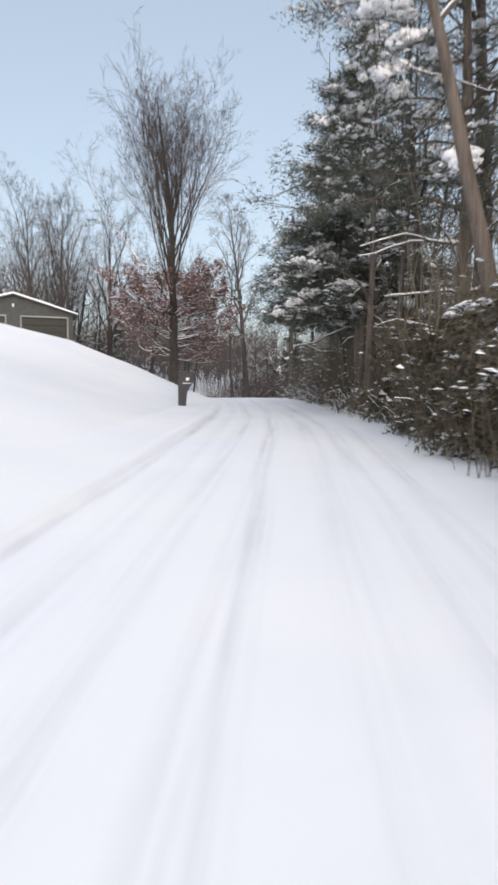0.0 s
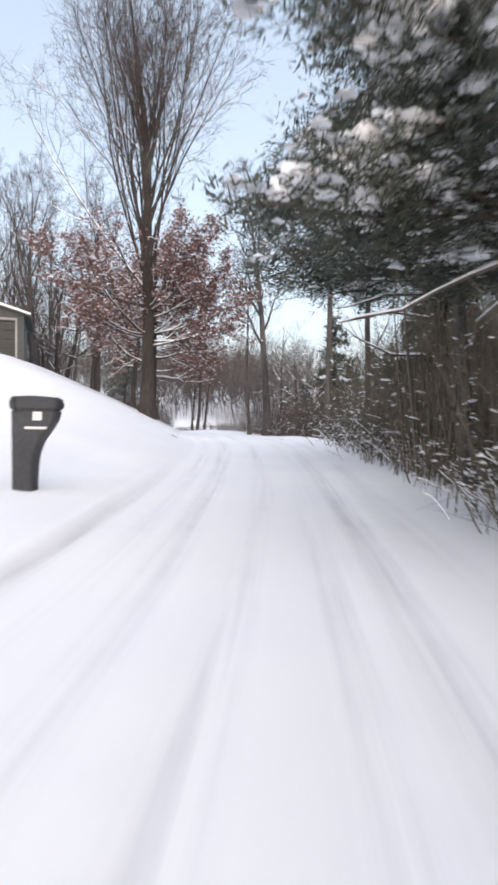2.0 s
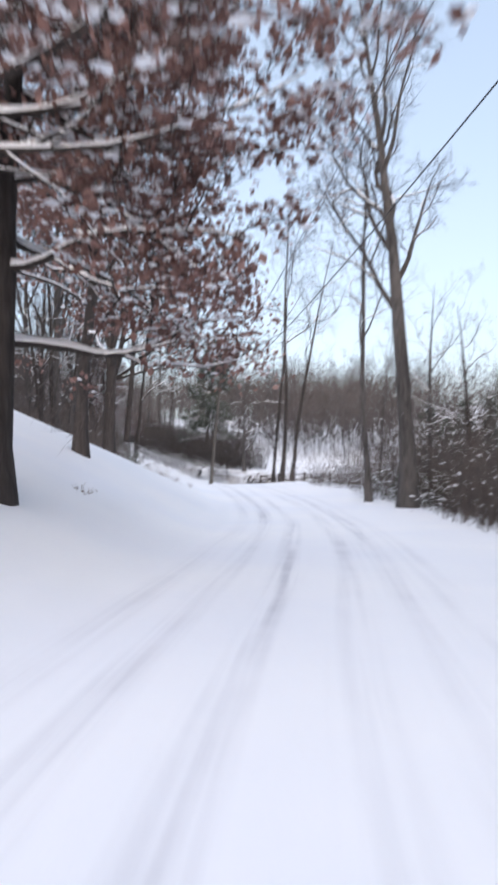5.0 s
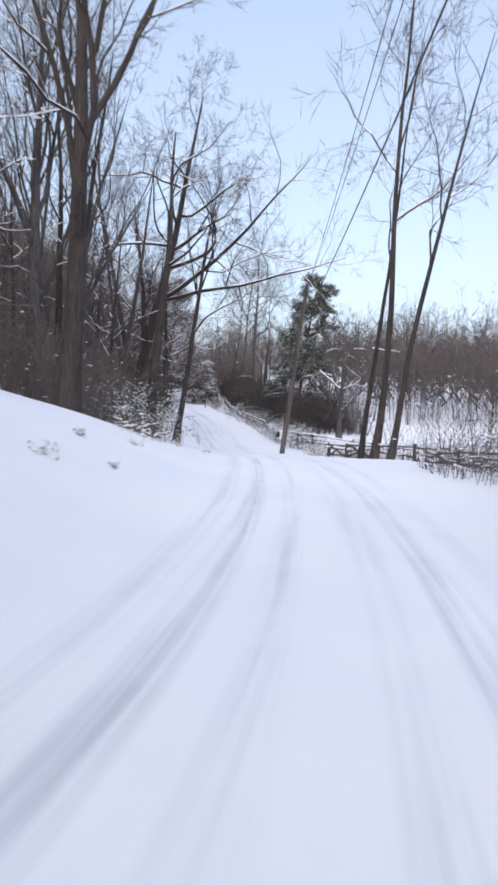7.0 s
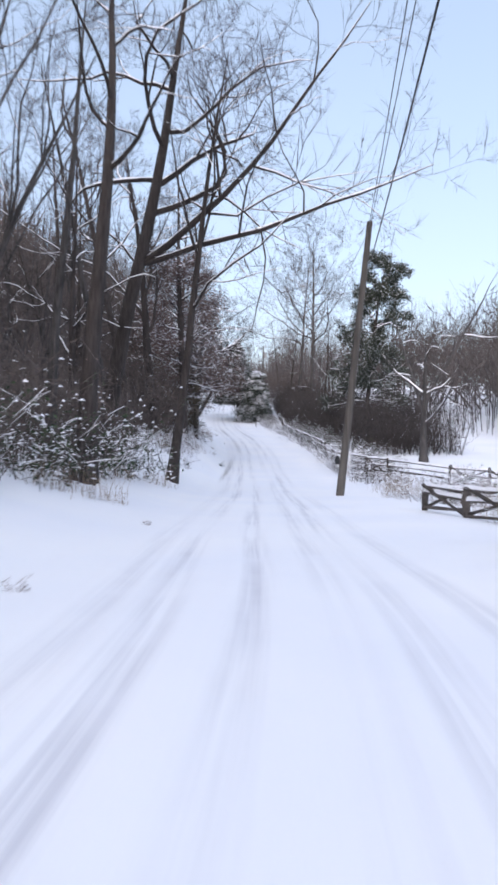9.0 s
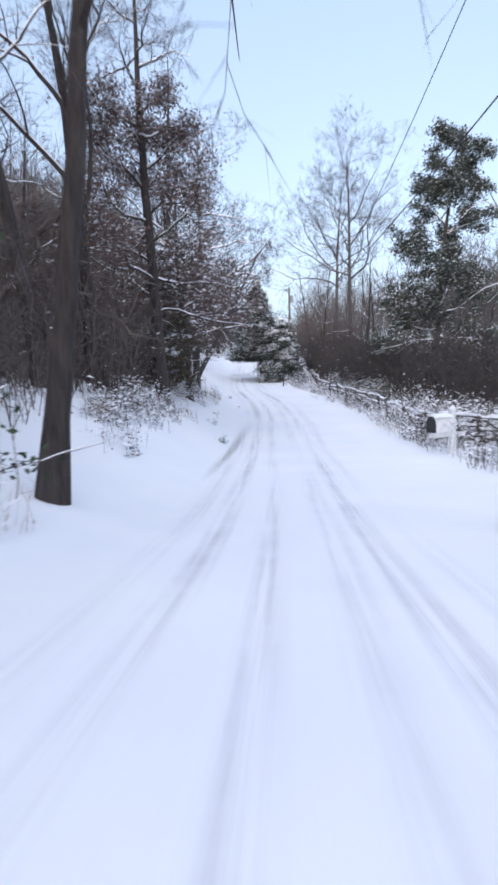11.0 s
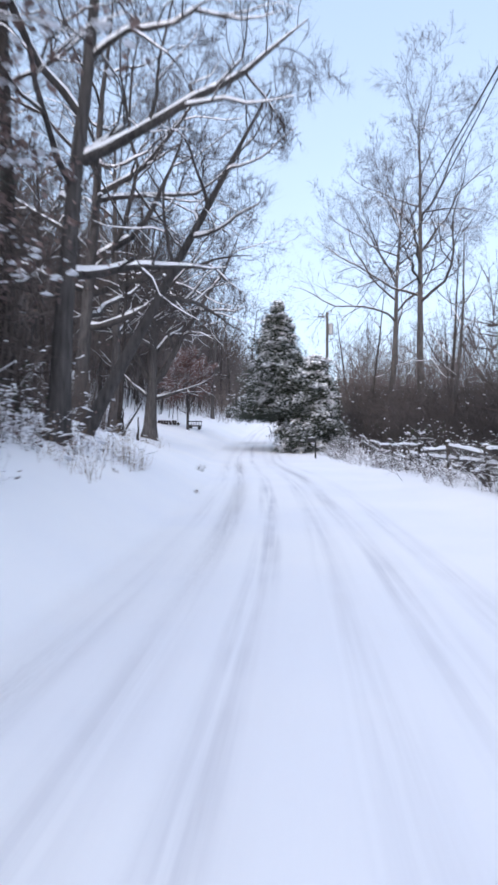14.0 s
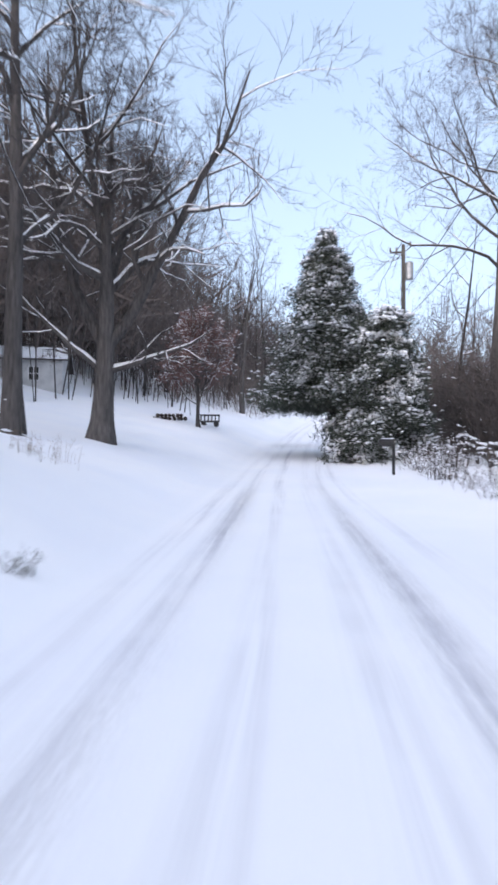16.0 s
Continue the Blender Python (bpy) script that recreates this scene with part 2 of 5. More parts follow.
def side(table, offs, s, d):
    t = np.array([np.interp(d, offs, row) for row in table])
    k = np.clip(np.searchsorted(STATIONS, s, "right") - 1, 0, len(STATIONS) - 2)
    st = np.array(STATIONS, float)
    q = np.clip((s - st[k]) / (st[k + 1] - st[k]), 0, 1)
    q = q * q * (3 - 2 * q)
    r = np.arange(len(s))
    return t[k, r] * (1 - q) + t[k + 1, r] * q


def height(s, d):
    base = np.interp(s, ALONG, ROAD[:, 2])
    return base + np.where(d < 0, side(LEFT, LEFT_OFF, s, -d), side(RIGHT, RIGHT_OFF, s, d))


def ground(x, y):
    s, d = along(x, y)
    z = height(s, d)
    return float(z[0]) if len(z) == 1 else z


def spot(s, d):
    """The place on the ground at a station and an offset."""
    x, y = np.interp(s, ALONG, ROAD[:, 0]), np.interp(s, ALONG, ROAD[:, 1])
    a, b = np.interp(s, ALONG, WAY[:, 0]), np.interp(s, ALONG, WAY[:, 1])
    n = math.hypot(a, b)
    x, y = x + d * b / n, y - d * a / n
    return Vector((x, y, ground(x, y)))



# ---- mesh helpers ----
def mesh_from(name, verts, faces, mats, smooth=True, mat_ids=None):
    """A mesh from an array of places and arrays of equal-sided faces."""
    me = bpy.data.meshes.new(name)
    verts = np.asarray(verts, np.float32).reshape(-1, 3)
    faces = [np.asarray(f, np.int32) for f in faces if len(f)]
    loops = np.concatenate([f.ravel() for f in faces])
    sizes = np.concatenate([np.full(len(f), f.shape[1], np.int32) for f in faces])
    starts = np.r_[0, np.cumsum(sizes)[:-1]].astype(np.int32)
    me.vertices.add(len(verts))
    me.vertices.foreach_set("co", verts.ravel())
    me.loops.add(len(loops))
    me.loops.foreach_set("vertex_index", loops)
    me.polygons.add(len(sizes))
    me.polygons.foreach_set("loop_start", starts)
    me.polygons.foreach_set("loop_total", sizes)
    me.polygons.foreach_set("use_smooth", np.full(len(sizes), smooth))
    for m in mats:
        me.materials.append(m)
    if mat_ids is not None:
        me.polygons.foreach_set("material_index", np.asarray(mat_ids, np.int32))
    me.update()
    me.validate()
    return me


def part(name, bm, mat, parent, label=""):
    """One mesh object under a thing or a part, from a bmesh."""
    me = bpy.data.meshes.new(name)
    bm.to_mesh(me)
    bm.free()
    me.materials.append(mat)
    ob = new(name, me)
    ob.parent = parent
    return tagged(ob, label)


def piece(name, me, parent, label=""):
    ob = new(name, me)
    ob.parent = parent
    return tagged(ob, label)


def empty(name, m, label, category, group="", kind=""):
    ob = new(name)
    ob.matrix_basis = m
    ob.empty_display_size = 0.2
    return tagged(ob, label, category, group, kind)


def box(bm, size, at, bevel=0.0, turn=None):
    m = Matrix.Translation(at) @ (turn or Matrix()) @ Matrix.Diagonal((*size, 1))
    got = bmesh.ops.create_cube(bm, size=1, matrix=m)
    if bevel:
        edges = list({e for v in got["verts"] for e in v.link_edges})
        bmesh.ops.bevel(bm, geom=edges, offset=bevel, segments=2, affect="EDGES", profile=0.6)
    return bm


def tube_between(bm, a, b, r0, r1, sides=10):
    a, b = Vector(a), Vector(b)
    turn = (b - a).to_track_quat("Z", "Y").to_matrix().to_4x4()
    bmesh.ops.create_cone(bm, cap_ends=True, segments=sides, radius1=r0, radius2=r1, depth=(b - a).length, matrix=Matrix.Translation((a + b) / 2) @ turn)
    return bm


class Heap:
    """Places and faces gathered into one mesh."""

    def __init__(self):
        self.v, self.f3, self.f4, self.n = [], [], [], 0

    def add(self, v, f3=None, f4=None):
        if f3 is not None and len(f3):
            self.f3.append(np.asarray(f3) + self.n)
        if f4 is not None and len(f4):
            self.f4.append(np.asarray(f4) + self.n)
        self.v.append(np.asarray(v, float).reshape(-1, 3))
        self.n += len(self.v[-1])

    def mesh(self, name, mat, smooth=True):
        faces = [np.concatenate(f) for f in (self.f3, self.f4) if f]
        return mesh_from(name, np.concatenate(self.v), faces, [mat], smooth)


def tube(heap, pts, radii, sides):
    """A tapered limb along a line of places."""
    way = np.gradient(pts, axis=0)
    way /= np.linalg.norm(way, axis=1)[:, None] + 1e-9
    ref = np.array([1.0, 0.1, 0.05]) if abs(way[0, 2]) > 0.6 else np.array([0, 0, 1.0])
    u = np.cross(way, ref)
    u /= np.linalg.norm(u, axis=1)[:, None] + 1e-9
    w = np.cross(way, u)
    a = np.arange(sides) * 2 * np.pi / sides
    ring = pts[:, None] + radii[:, None, None] * (np.cos(a)[None, :, None] * u[:, None] + np.sin(a)[None, :, None] * w[:, None])
    k, n = len(pts), sides
    i, j = np.meshgrid(np.arange(k - 1), np.arange(n), indexing="ij")
    q = np.stack([i * n + j, i * n + (j + 1) % n, (i + 1) * n + (j + 1) % n, (i + 1) * n + j], -1).reshape(-1, 4)
    heap.add(ring.reshape(-1, 3), f4=q)


def snow_line(heap, pts, radii, rng, thick):
    """Snow that lies along the top of a limb, broken where the limb is steep."""
    way = np.gradient(pts, axis=0)
    way /= np.linalg.norm(way, axis=1)[:, None] + 1e-9
    flat = np.abs(way[:, 2]) < 0.82
    if flat.sum() < 2:
        return
    up = np.array([0, 0, 1.0]) - way[:, 2:3] * way
    up /= np.linalg.norm(up, axis=1)[:, None] + 1e-9
    out = np.cross(way, up)
    h = np.minimum(thick * (0.5 + rng.random(len(pts))), 1.5 * radii + 0.008) * flat * (1 - 0.6 * np.abs(way[:, 2]))
    r = radii[:, None]
    w = np.maximum(r * 0.8, 0.4 * h[:, None])
    rows = np.stack([pts + up * r * 0.2 - out * w, pts + up * (r * 0.8 + 0.8 * h[:, None]) - out * w * 0.6, pts + up * (r * 0.8 + h[:, None]) + out * w * 0.35, pts + up * r * 0.2 + out * w], 1)
    k = len(pts)
    i, j = np.meshgrid(np.arange(k - 1), np.arange(3), indexing="ij")
    q = np.stack([i * 4 + j, i * 4 + j + 1, (i + 1) * 4 + j + 1, (i + 1) * 4 + j], -1).reshape(-1, 4)
    keep = np.repeat(flat[:-1] & flat[1:], 3)
    if keep.any():
        heap.add(rows.reshape(-1, 3), f4=q[keep])


def cards(heap, at, size, rng, ratio=0.6, lie=0.0, along_way=None):
    """Small leaves at places: four-cornered, folded a little, each turned its own way."""
    n = len(at)
    a = rng.normal(size=(n, 3))
    if along_way is not None:
        a = along_way + 0.55 * a
    a[:, 2] *= 1 - lie
    a /= np.linalg.norm(a, axis=1)[:, None] + 1e-9
    b = np.cross(a, rng.normal(size=(n, 3)))
    b /= np.linalg.norm(b, axis=1)[:, None] + 1e-9
    c = np.cross(a, b)
    s = (np.asarray(size) * (0.6 + 0.8 * rng.random(n)))[:, None]
    v = np.stack([at, at + s * (0.5 * a + ratio * 0.5 * b + 0.1 * c), at + s * a, at + s * (0.5 * a - ratio * 0.5 * b + 0.1 * c)], 1)
    heap.add(v.reshape(-1, 3), f4=np.arange(4 * n).reshape(-1, 4))


_t = np.arange(6) * np.pi / 3
DOME = np.concatenate([np.stack([np.cos(_t), np.sin(_t), 0 * _t], 1), np.stack([0.74 * np.cos(_t + 0.4), 0.74 * np.sin(_t + 0.4), 0 * _t + 0.6], 1), [[0, 0, 0.9], [0, 0, -0.55]]])
DOME_F = np.array([[i, (i + 1) % 6, 6 + i] for i in range(6)] + [[(i + 1) % 6, 6 + (i + 1) % 6, 6 + i] for i in range(6)] + [[6 + i, 6 + (i + 1) % 6, 12] for i in range(6)] + [[(i + 1) % 6, i, 13] for i in range(6)])

CAP = np.concatenate([DOME[:6], [[0, 0, 0.8]]])
CAP_F = np.array([[i, (i + 1) % 6, 6] for i in range(6)])


def lumps(heap, at, size, rng, flat=0.55, along_way=None):
    """Uneven pillows of snow at places."""
    n = len(at)
    if not n:
        return
    s = np.asarray(size) * np.ones(n)
    full = DOME if s.mean() > 0.1 else CAP
    v = full[None] * s[:, None, None] * (0.7 + 0.6 * rng.random((n, len(full), 1))) * np.array([1, 1, flat])
    v = v * (0.7 + 0.7 * rng.random((n, 1, 3)))
    if along_way is not None:
        k = along_way / (np.linalg.norm(along_way, axis=1)[:, None] + 1e-9)
        v = v + (v * k[:, None]).sum(-1, keepdims=True) * k[:, None] * 0.9
    else:
        a = rng.random(n) * 6.28
        c, d = np.cos(a)[:, None], np.sin(a)[:, None]
        v = np.stack([v[..., 0] * c - v[..., 1] * d, v[..., 0] * d + v[..., 1] * c, v[..., 2]], -1)
    v = v + np.asarray(at)[:, None]
    f = (DOME_F if full is DOME else CAP_F)[None] + len(full) * np.arange(n)[:, None, None]
    heap.add(v.reshape(-1, 3), f3=f.reshape(-1, 3))


def blades(heap, at, size, rng, ratio, along_way, loose=0.6):
    """Fine three-cornered sprays at places."""
    n = len(at)
    a = along_way + loose * rng.normal(size=(n, 3))
    a /= np.linalg.norm(a, axis=1)[:, None] + 1e-9
    b = np.cross(a, rng.normal(size=(n, 3)))
    b /= np.linalg.norm(b, axis=1)[:, None] + 1e-9
    s = (size * (0.5 + rng.random(n)))[:, None]
    v = np.stack([at - s * ratio * 0.5 * b, at + s * ratio * 0.5 * b, at + s * a], 1)
    heap.add(v.reshape(-1, 3), f3=np.arange(3 * n).reshape(-1, 3))


# ---- trees ----
def unit(v):
    return v / (np.linalg.norm(v) + 1e-9)


def grow(rng, height, r0, style, lean=(0, 0), low=0.3, levels=4, count=(9, 7, 6, 5), wide=1.0, extra=()):
    """The limbs of a bare tree: (level, places, radii) each."""
    limbs = []
    angle = {"upright": (24, 30, 38, 45), "spread": (62, 55, 50, 50), "oakish": (38, 38, 42, 48), "forest": (48, 50, 48, 50), "oval": (27, 30, 34, 42), "layered": (80, 48, 44, 45), "vase": (62, 42, 42, 45)}[style]
    ratio = {"upright": (0.62, 0.42, 0.42, 0.45), "spread": (0.44, 0.5, 0.48, 0.5), "oakish": (0.44, 0.45, 0.45, 0.48), "forest": (0.34, 0.48, 0.5, 0.5), "oval": (0.6, 0.42, 0.42, 0.45), "layered": (0.5, 0.46, 0.46, 0.5), "vase": (0.44, 0.45, 0.45, 0.48)}[style]
    lift = {"upright": (0.0, 0.10, 0.05, 0.02), "spread": (0.0, 0.05, 0.03, 0.0), "oakish": (0.0, 0.07, 0.04, 0.0), "forest": (0.0, 0.09, 0.05, 0.0), "oval": (0.0, 0.095, 0.06, 0.03), "layered": (0.0, 0.015, 0.015, 0.0), "vase": (0.0, 0.042, 0.04, 0.01)}[style]

    def go(p, way, length, r, level, calm=1.0):
        k = (14, 10, 6, 3, 3)[level]
        pts, rad = [p], [r]
        end = 0.06
        wob = (0.028, {"upright": 0.11, "oval": 0.06, "spread": 0.24}.get(style, 0.17), 0.12 if style == "oval" else 0.22, 0.22, 0.2)[level]
        for n in range(1, k):
            way = unit(way + rng.normal(size=3) * wob * calm + np.array([0, 0, calm * lift[min(level, 3)]]))
            pts.append(pts[-1] + way * length / (k - 1))
            q = n / (k - 1)
            rad.append(r * (1 - q * (1 - end)) ** 0.85)
        pts, rad = np.array(pts), np.array(rad)
        if level == 0:
            rad[0] *= 1.45
            rad[1] *= 1.08
        limbs.append((level, pts, rad))
        if level >= levels:
            return
        many = count[level]
        turn = rng.random() * 6.28
        for c in range(many):
            first = low if level == 0 else 0.22
            q = first + (0.99 - first) * (c + rng.random() * 0.9) / many
            if level == 0 and style == "oval":
                skirt = c % 3 == 0
                q = low + 0.16 * rng.random() if skirt else 0.24 + 0.4 * (c + rng.random()) / many
            at = q * (k - 1)
            i = min(int(at), k - 2)
            f = at - i
            base = pts[i] * (1 - f) + pts[i + 1] * f
            thick = (rad[i] * (1 - f) + rad[i + 1] * f)
            here = unit(pts[i + 1] - pts[i])
            turn += 2.4 + rng.normal() * 0.5
            side = unit(np.cross(here, [math.cos(turn), math.sin(turn), 0.3]))
            a = radians(angle[level] * (0.75 + 0.5 * rng.random()))
            if level == 0 and style == "oval":
                a = radians(84 * (0.85 + 0.25 * rng.random()) if skirt else (46 - 60 * (q - 0.24)) * (0.35 + 0.7 * rng.random()))
                long = height * 0.25 * (0.7 + 0.4 * rng.random()) if skirt else height * (1.0 - q) * (0.84 + 0.16 * rng.random())
            elif level == 0:
                long = wide * height * ratio[0] * (1.0 - 0.55 * (q - low) / (1 - low + 1e-6)) * (0.75 + 0.4 * rng.random())
            else:
                long = length * ratio[level] * (1.15 - 0.6 * q) * (0.7 + 0.5 * rng.random())
            go(base, unit(here * math.cos(a) + side * math.sin(a)), long, min(thick * 0.6, (0.52 if level else {"oval": 0.2, "layered": 0.27}.get(style, 0.38)) * r) * (0.8 + 0.25 * rng.random()), level + 1)

    way = unit(np.array([lean[0], lean[1], 1.0]))
    go(np.zeros(3), way, height, r0, 0)
    stem, thick = limbs[0][1], limbs[0][2]
    for q, to, long, r in extra:
        i = int(q * (len(stem) - 1))
        go(stem[i], unit(np.array(to)), long, min(r, thick[i] * 0.9), 1, 0.45)
    return limbs


def tree_meshes(rng, limbs, bark, snow=1.0, leaves=None, leaf_mat=None, thin=1.0, snow_min=0.018, spray=4):
    """The parts of a tree: trunk, branches, snow on them and leaves."""
    wood, fine, white, leafy, tips = Heap(), Heap(), Heap(), Heap(), Heap()
    last = max(level for level, _, _ in limbs)
    for level, pts, rad in limbs:
        rad = np.maximum(rad, 0.0045 * thin)
        if level == 0:
            tube(wood, pts, rad, 12)
        else:
            big = rad[0]
            tube(fine, pts, rad, 7 if big > 0.07 else 5 if big > 0.03 else 3)
        if spray and level >= last - 1 and level > 1:
            m = spray if level == last else spray * 2
            q = (0.15 + 0.85 * rng.random(m)) * (len(pts) - 1)
            i = np.minimum(q.astype(int), len(pts) - 2)
            at = pts[i] + (pts[i + 1] - pts[i]) * (q - i)[:, None]
            way = unit(pts[-1] - pts[0]) + np.array([0, 0, 0.15])
            blades(tips, at, 0.22 + 0.5 * np.linalg.norm(pts[-1] - pts[0]) * rng.random(m), rng, 0.017, np.tile(way, (m, 1)), 0.36)
        if level and snow and rad[0] > snow_min and rng.random() < 0.9:
            snow_line(white, pts, rad, rng, snow * min(0.06, 0.005 + rad[0] * 0.5))
        if leaves and level >= leaves["level"]:
            z = pts[-1, 2]
            if leaves["z0"] < z < leaves["z1"] and rng.random() < leaves["share"]:
                n = leaves["n"]
                q = rng.random(n)[:, None] * (len(pts) - 1)
                i = np.minimum(q.astype(int)[:, 0], len(pts) - 2)
                at = pts[i] + (pts[i + 1] - pts[i]) * (q - i[:, None]) + rng.normal(size=(n, 3)) * leaves["spread"] * [1, 1, 0.55]
                cards(leafy, at, leaves["size"], rng, 0.7)
                if rng.random() < 0.6 * snow:
                    lumps(white, at[:3] + [0, 0, 0.04], 0.03 + 0.06 * rng.random(3), rng, 0.6)
    out = [("trunk", wood.mesh("trunk", bark)), ("crown", fine.mesh("crown", bark))]
    if tips.n:
        out.append(("twigwork", tips.mesh("twigwork", TWIG_TIP, False)))
    if white.n:
        out.append(("snow", white.mesh("snow", SNOW)))
    if leafy.n:
        out.append(("foliage", leafy.mesh("foliage", leaf_mat, False)))
    return out


def plant(name, meshes, at, turn, label, category, group="", scale=1.0):
    ob = empty(name, Matrix.Translation(at) @ pose(0, 0, 0, 0, 0, turn) @ Matrix.Scale(scale, 4), label, category, group)
    for n, me in meshes:
        p = piece(n, me, ob)
        if n in ("snow", "foliage", "crown", "limbwork", "stemwork", "twigwork"):
            tagged(p, kind="stuff")
    return ob


def cedar_meshes(rng, height, radius, r0, low=0.1, density=1.0, snow=0.5, lean=(0, 0), bark=None, leaf=None, spray=0.27, shape=0.8, reach=None, patch=0.35, sprays=6, slim=0.3, heavy=1.0, tuft=0.09, dead=0, clear=0.0, bias=1.0, droop=0.17):
    """An evergreen: boughs that hang a little, covered with sprays and with pillows of snow."""
    wood, fine, green, white = Heap(), Heap(), Heap(), Heap()
    k = 12
    q = np.linspace(0, 1, k)
    stem = np.stack([lean[0] * height * q**1.2, lean[1] * height * q**1.2, height * q], 1) + rng.normal(size=(k, 3)) * 0.04 * [[1, 1, 0]]
    stem[0] = 0
    rad = r0 * (1 - 0.9 * q)
    rad[0] *= 1.3
    tube(wood, stem, rad, 10)
    for n in range(dead):
        t = low * (0.45 + 0.6 * rng.random())
        way = unit(np.array([rng.normal(), rng.normal(), 0.25 + 0.3 * rng.random()]))
        pts = [np.array([np.interp(t, q, stem[:, c]) for c in range(3)])]
        for j in range(6):
            way = unit(way + rng.normal(size=3) * 0.22 + [0, 0, -0.05])
            pts.append(pts[-1] + way * (0.2 + 0.3 * rng.random()) * radius * 0.3)
        pts = np.array(pts)
        thick = np.linspace(0.035, 0.008, 7)
        tube(fine, pts, thick, 5)
        snow_line(white, pts, thick, rng, 0.05)
    boughs = int(height * 9 * density)
    turn = 0.0
    for n in range(boughs):
        t = low + (0.985 - low) * ((n + rng.random()) / boughs) ** bias
        base = np.array([np.interp(t, q, stem[:, c]) for c in range(3)])
        turn += 2.4 + rng.normal() * 0.4
        full = radius * (0.05 + 0.95 * min(1.0, (1 - t) / (1 - low) * 1.0) ** shape) * min(1.0, 0.75 + (t - low) * 3)
        long = full * (0.6 + 0.55 * rng.random())
        way = np.array([math.cos(turn), math.sin(turn), 0.25 + 0.5 * t + (0.2 + 1.5 * max(0.0, droop - 0.17)) * rng.normal()])
        if reach is not None:
            long *= 1 + reach[2] * max(0.0, way[0] * reach[0] + way[1] * reach[1])
        m = 6
        pts = [base]
        for j in range(1, m):
            way = unit(way + np.array([0, 0, -droop]) + rng.normal(size=3) * 0.12)
            pts.append(pts[-1] + way * long / (m - 1))
        pts = np.array(pts)
        if clear:
            pts[:, 2] = np.maximum(pts[:, 2], clear + 0.35 * rng.random())
        tube(fine, pts, np.linspace(max(0.012, r0 * 0.22 * (1 - t) + 0.012), 0.006, m), 4)
        leafs = max(8, int(34 * long * density))
        f = (0.18 + 0.82 * rng.random(leafs) ** 0.75) * (m - 1)
        i = np.minimum(f.astype(int), m - 2)
        seg = pts[i + 1] - pts[i]
        at = pts[i] + seg * (f - i)[:, None]
        spread = 0.05 + 0.16 * long * (1 - 0.5 * f / (m - 1))
        at = at + rng.normal(size=(leafs, 3)) * spread[:, None] * [1, 1, 0.4 if droop < 0.2 else 1.0]
        if tuft > 0.11:
            held = rng.integers(0, max(4, leafs // 5), leafs)
            at = at[held] + rng.normal(size=(leafs, 3)) * [0.1, 0.1, 0.06]
            tips = np.unique(held)
            for c in tips[rng.random(len(tips)) < 0.5]:
                tube(fine, np.array([pts[i[c]], at[held == c][0]]), np.array([0.012, 0.006]), 3)
        dirs = seg / (np.linalg.norm(seg, axis=1)[:, None] + 1e-9) + rng.normal(size=(leafs, 3)) * 0.5
        if clear:
            up = at[:, 2] > clear - 0.2
            at, dirs, leafs = at[up], dirs[up], int(up.sum())
            if not leafs:
                continue
        for rep in range(sprays):
            blades(green, at + rng.normal(size=(leafs, 3)) * tuft, spray, rng, slim, dirs)
        if snow and rng.random() < patch + 0.3:
            some = rng.random(leafs) < snow * (0.25 + 0.6 * rng.random())
            if some.any():
                lumps(white, at[some] + [0, 0, 0.12], heavy * (0.035 + 0.1 * rng.random(some.sum()) ** 1.5), rng, 0.7)
            if rng.random() < patch:
                m2 = int((8 + 20 * long * snow) / heavy**2)
                j = 1.8 + 1.6 * rng.random() + 1.4 * rng.random(m2)
                j = np.minimum(j, m - 1.01)
                c = np.minimum(j.astype(int), m - 2)
                loaded = pts[c] + (pts[c + 1] - pts[c]) * (j - c)[:, None] + rng.normal(size=(m2, 3)) * [0.15, 0.15, 0.05] + [0, 0, 0.17]
                lumps(white, loaded, heavy * (0.06 + 0.1 * rng.random(m2)), rng, 0.8)
    out = [("trunk", wood.mesh("trunk", bark or BARK_DARK)), ("limbwork", fine.mesh("limbwork", bark or BARK_DARK)), ("foliage", green.mesh("foliage", leaf or LEAF_CEDAR, False))]
    if white.n:
        out.append(("snow", white.mesh("snow", SNOW)))
    return out


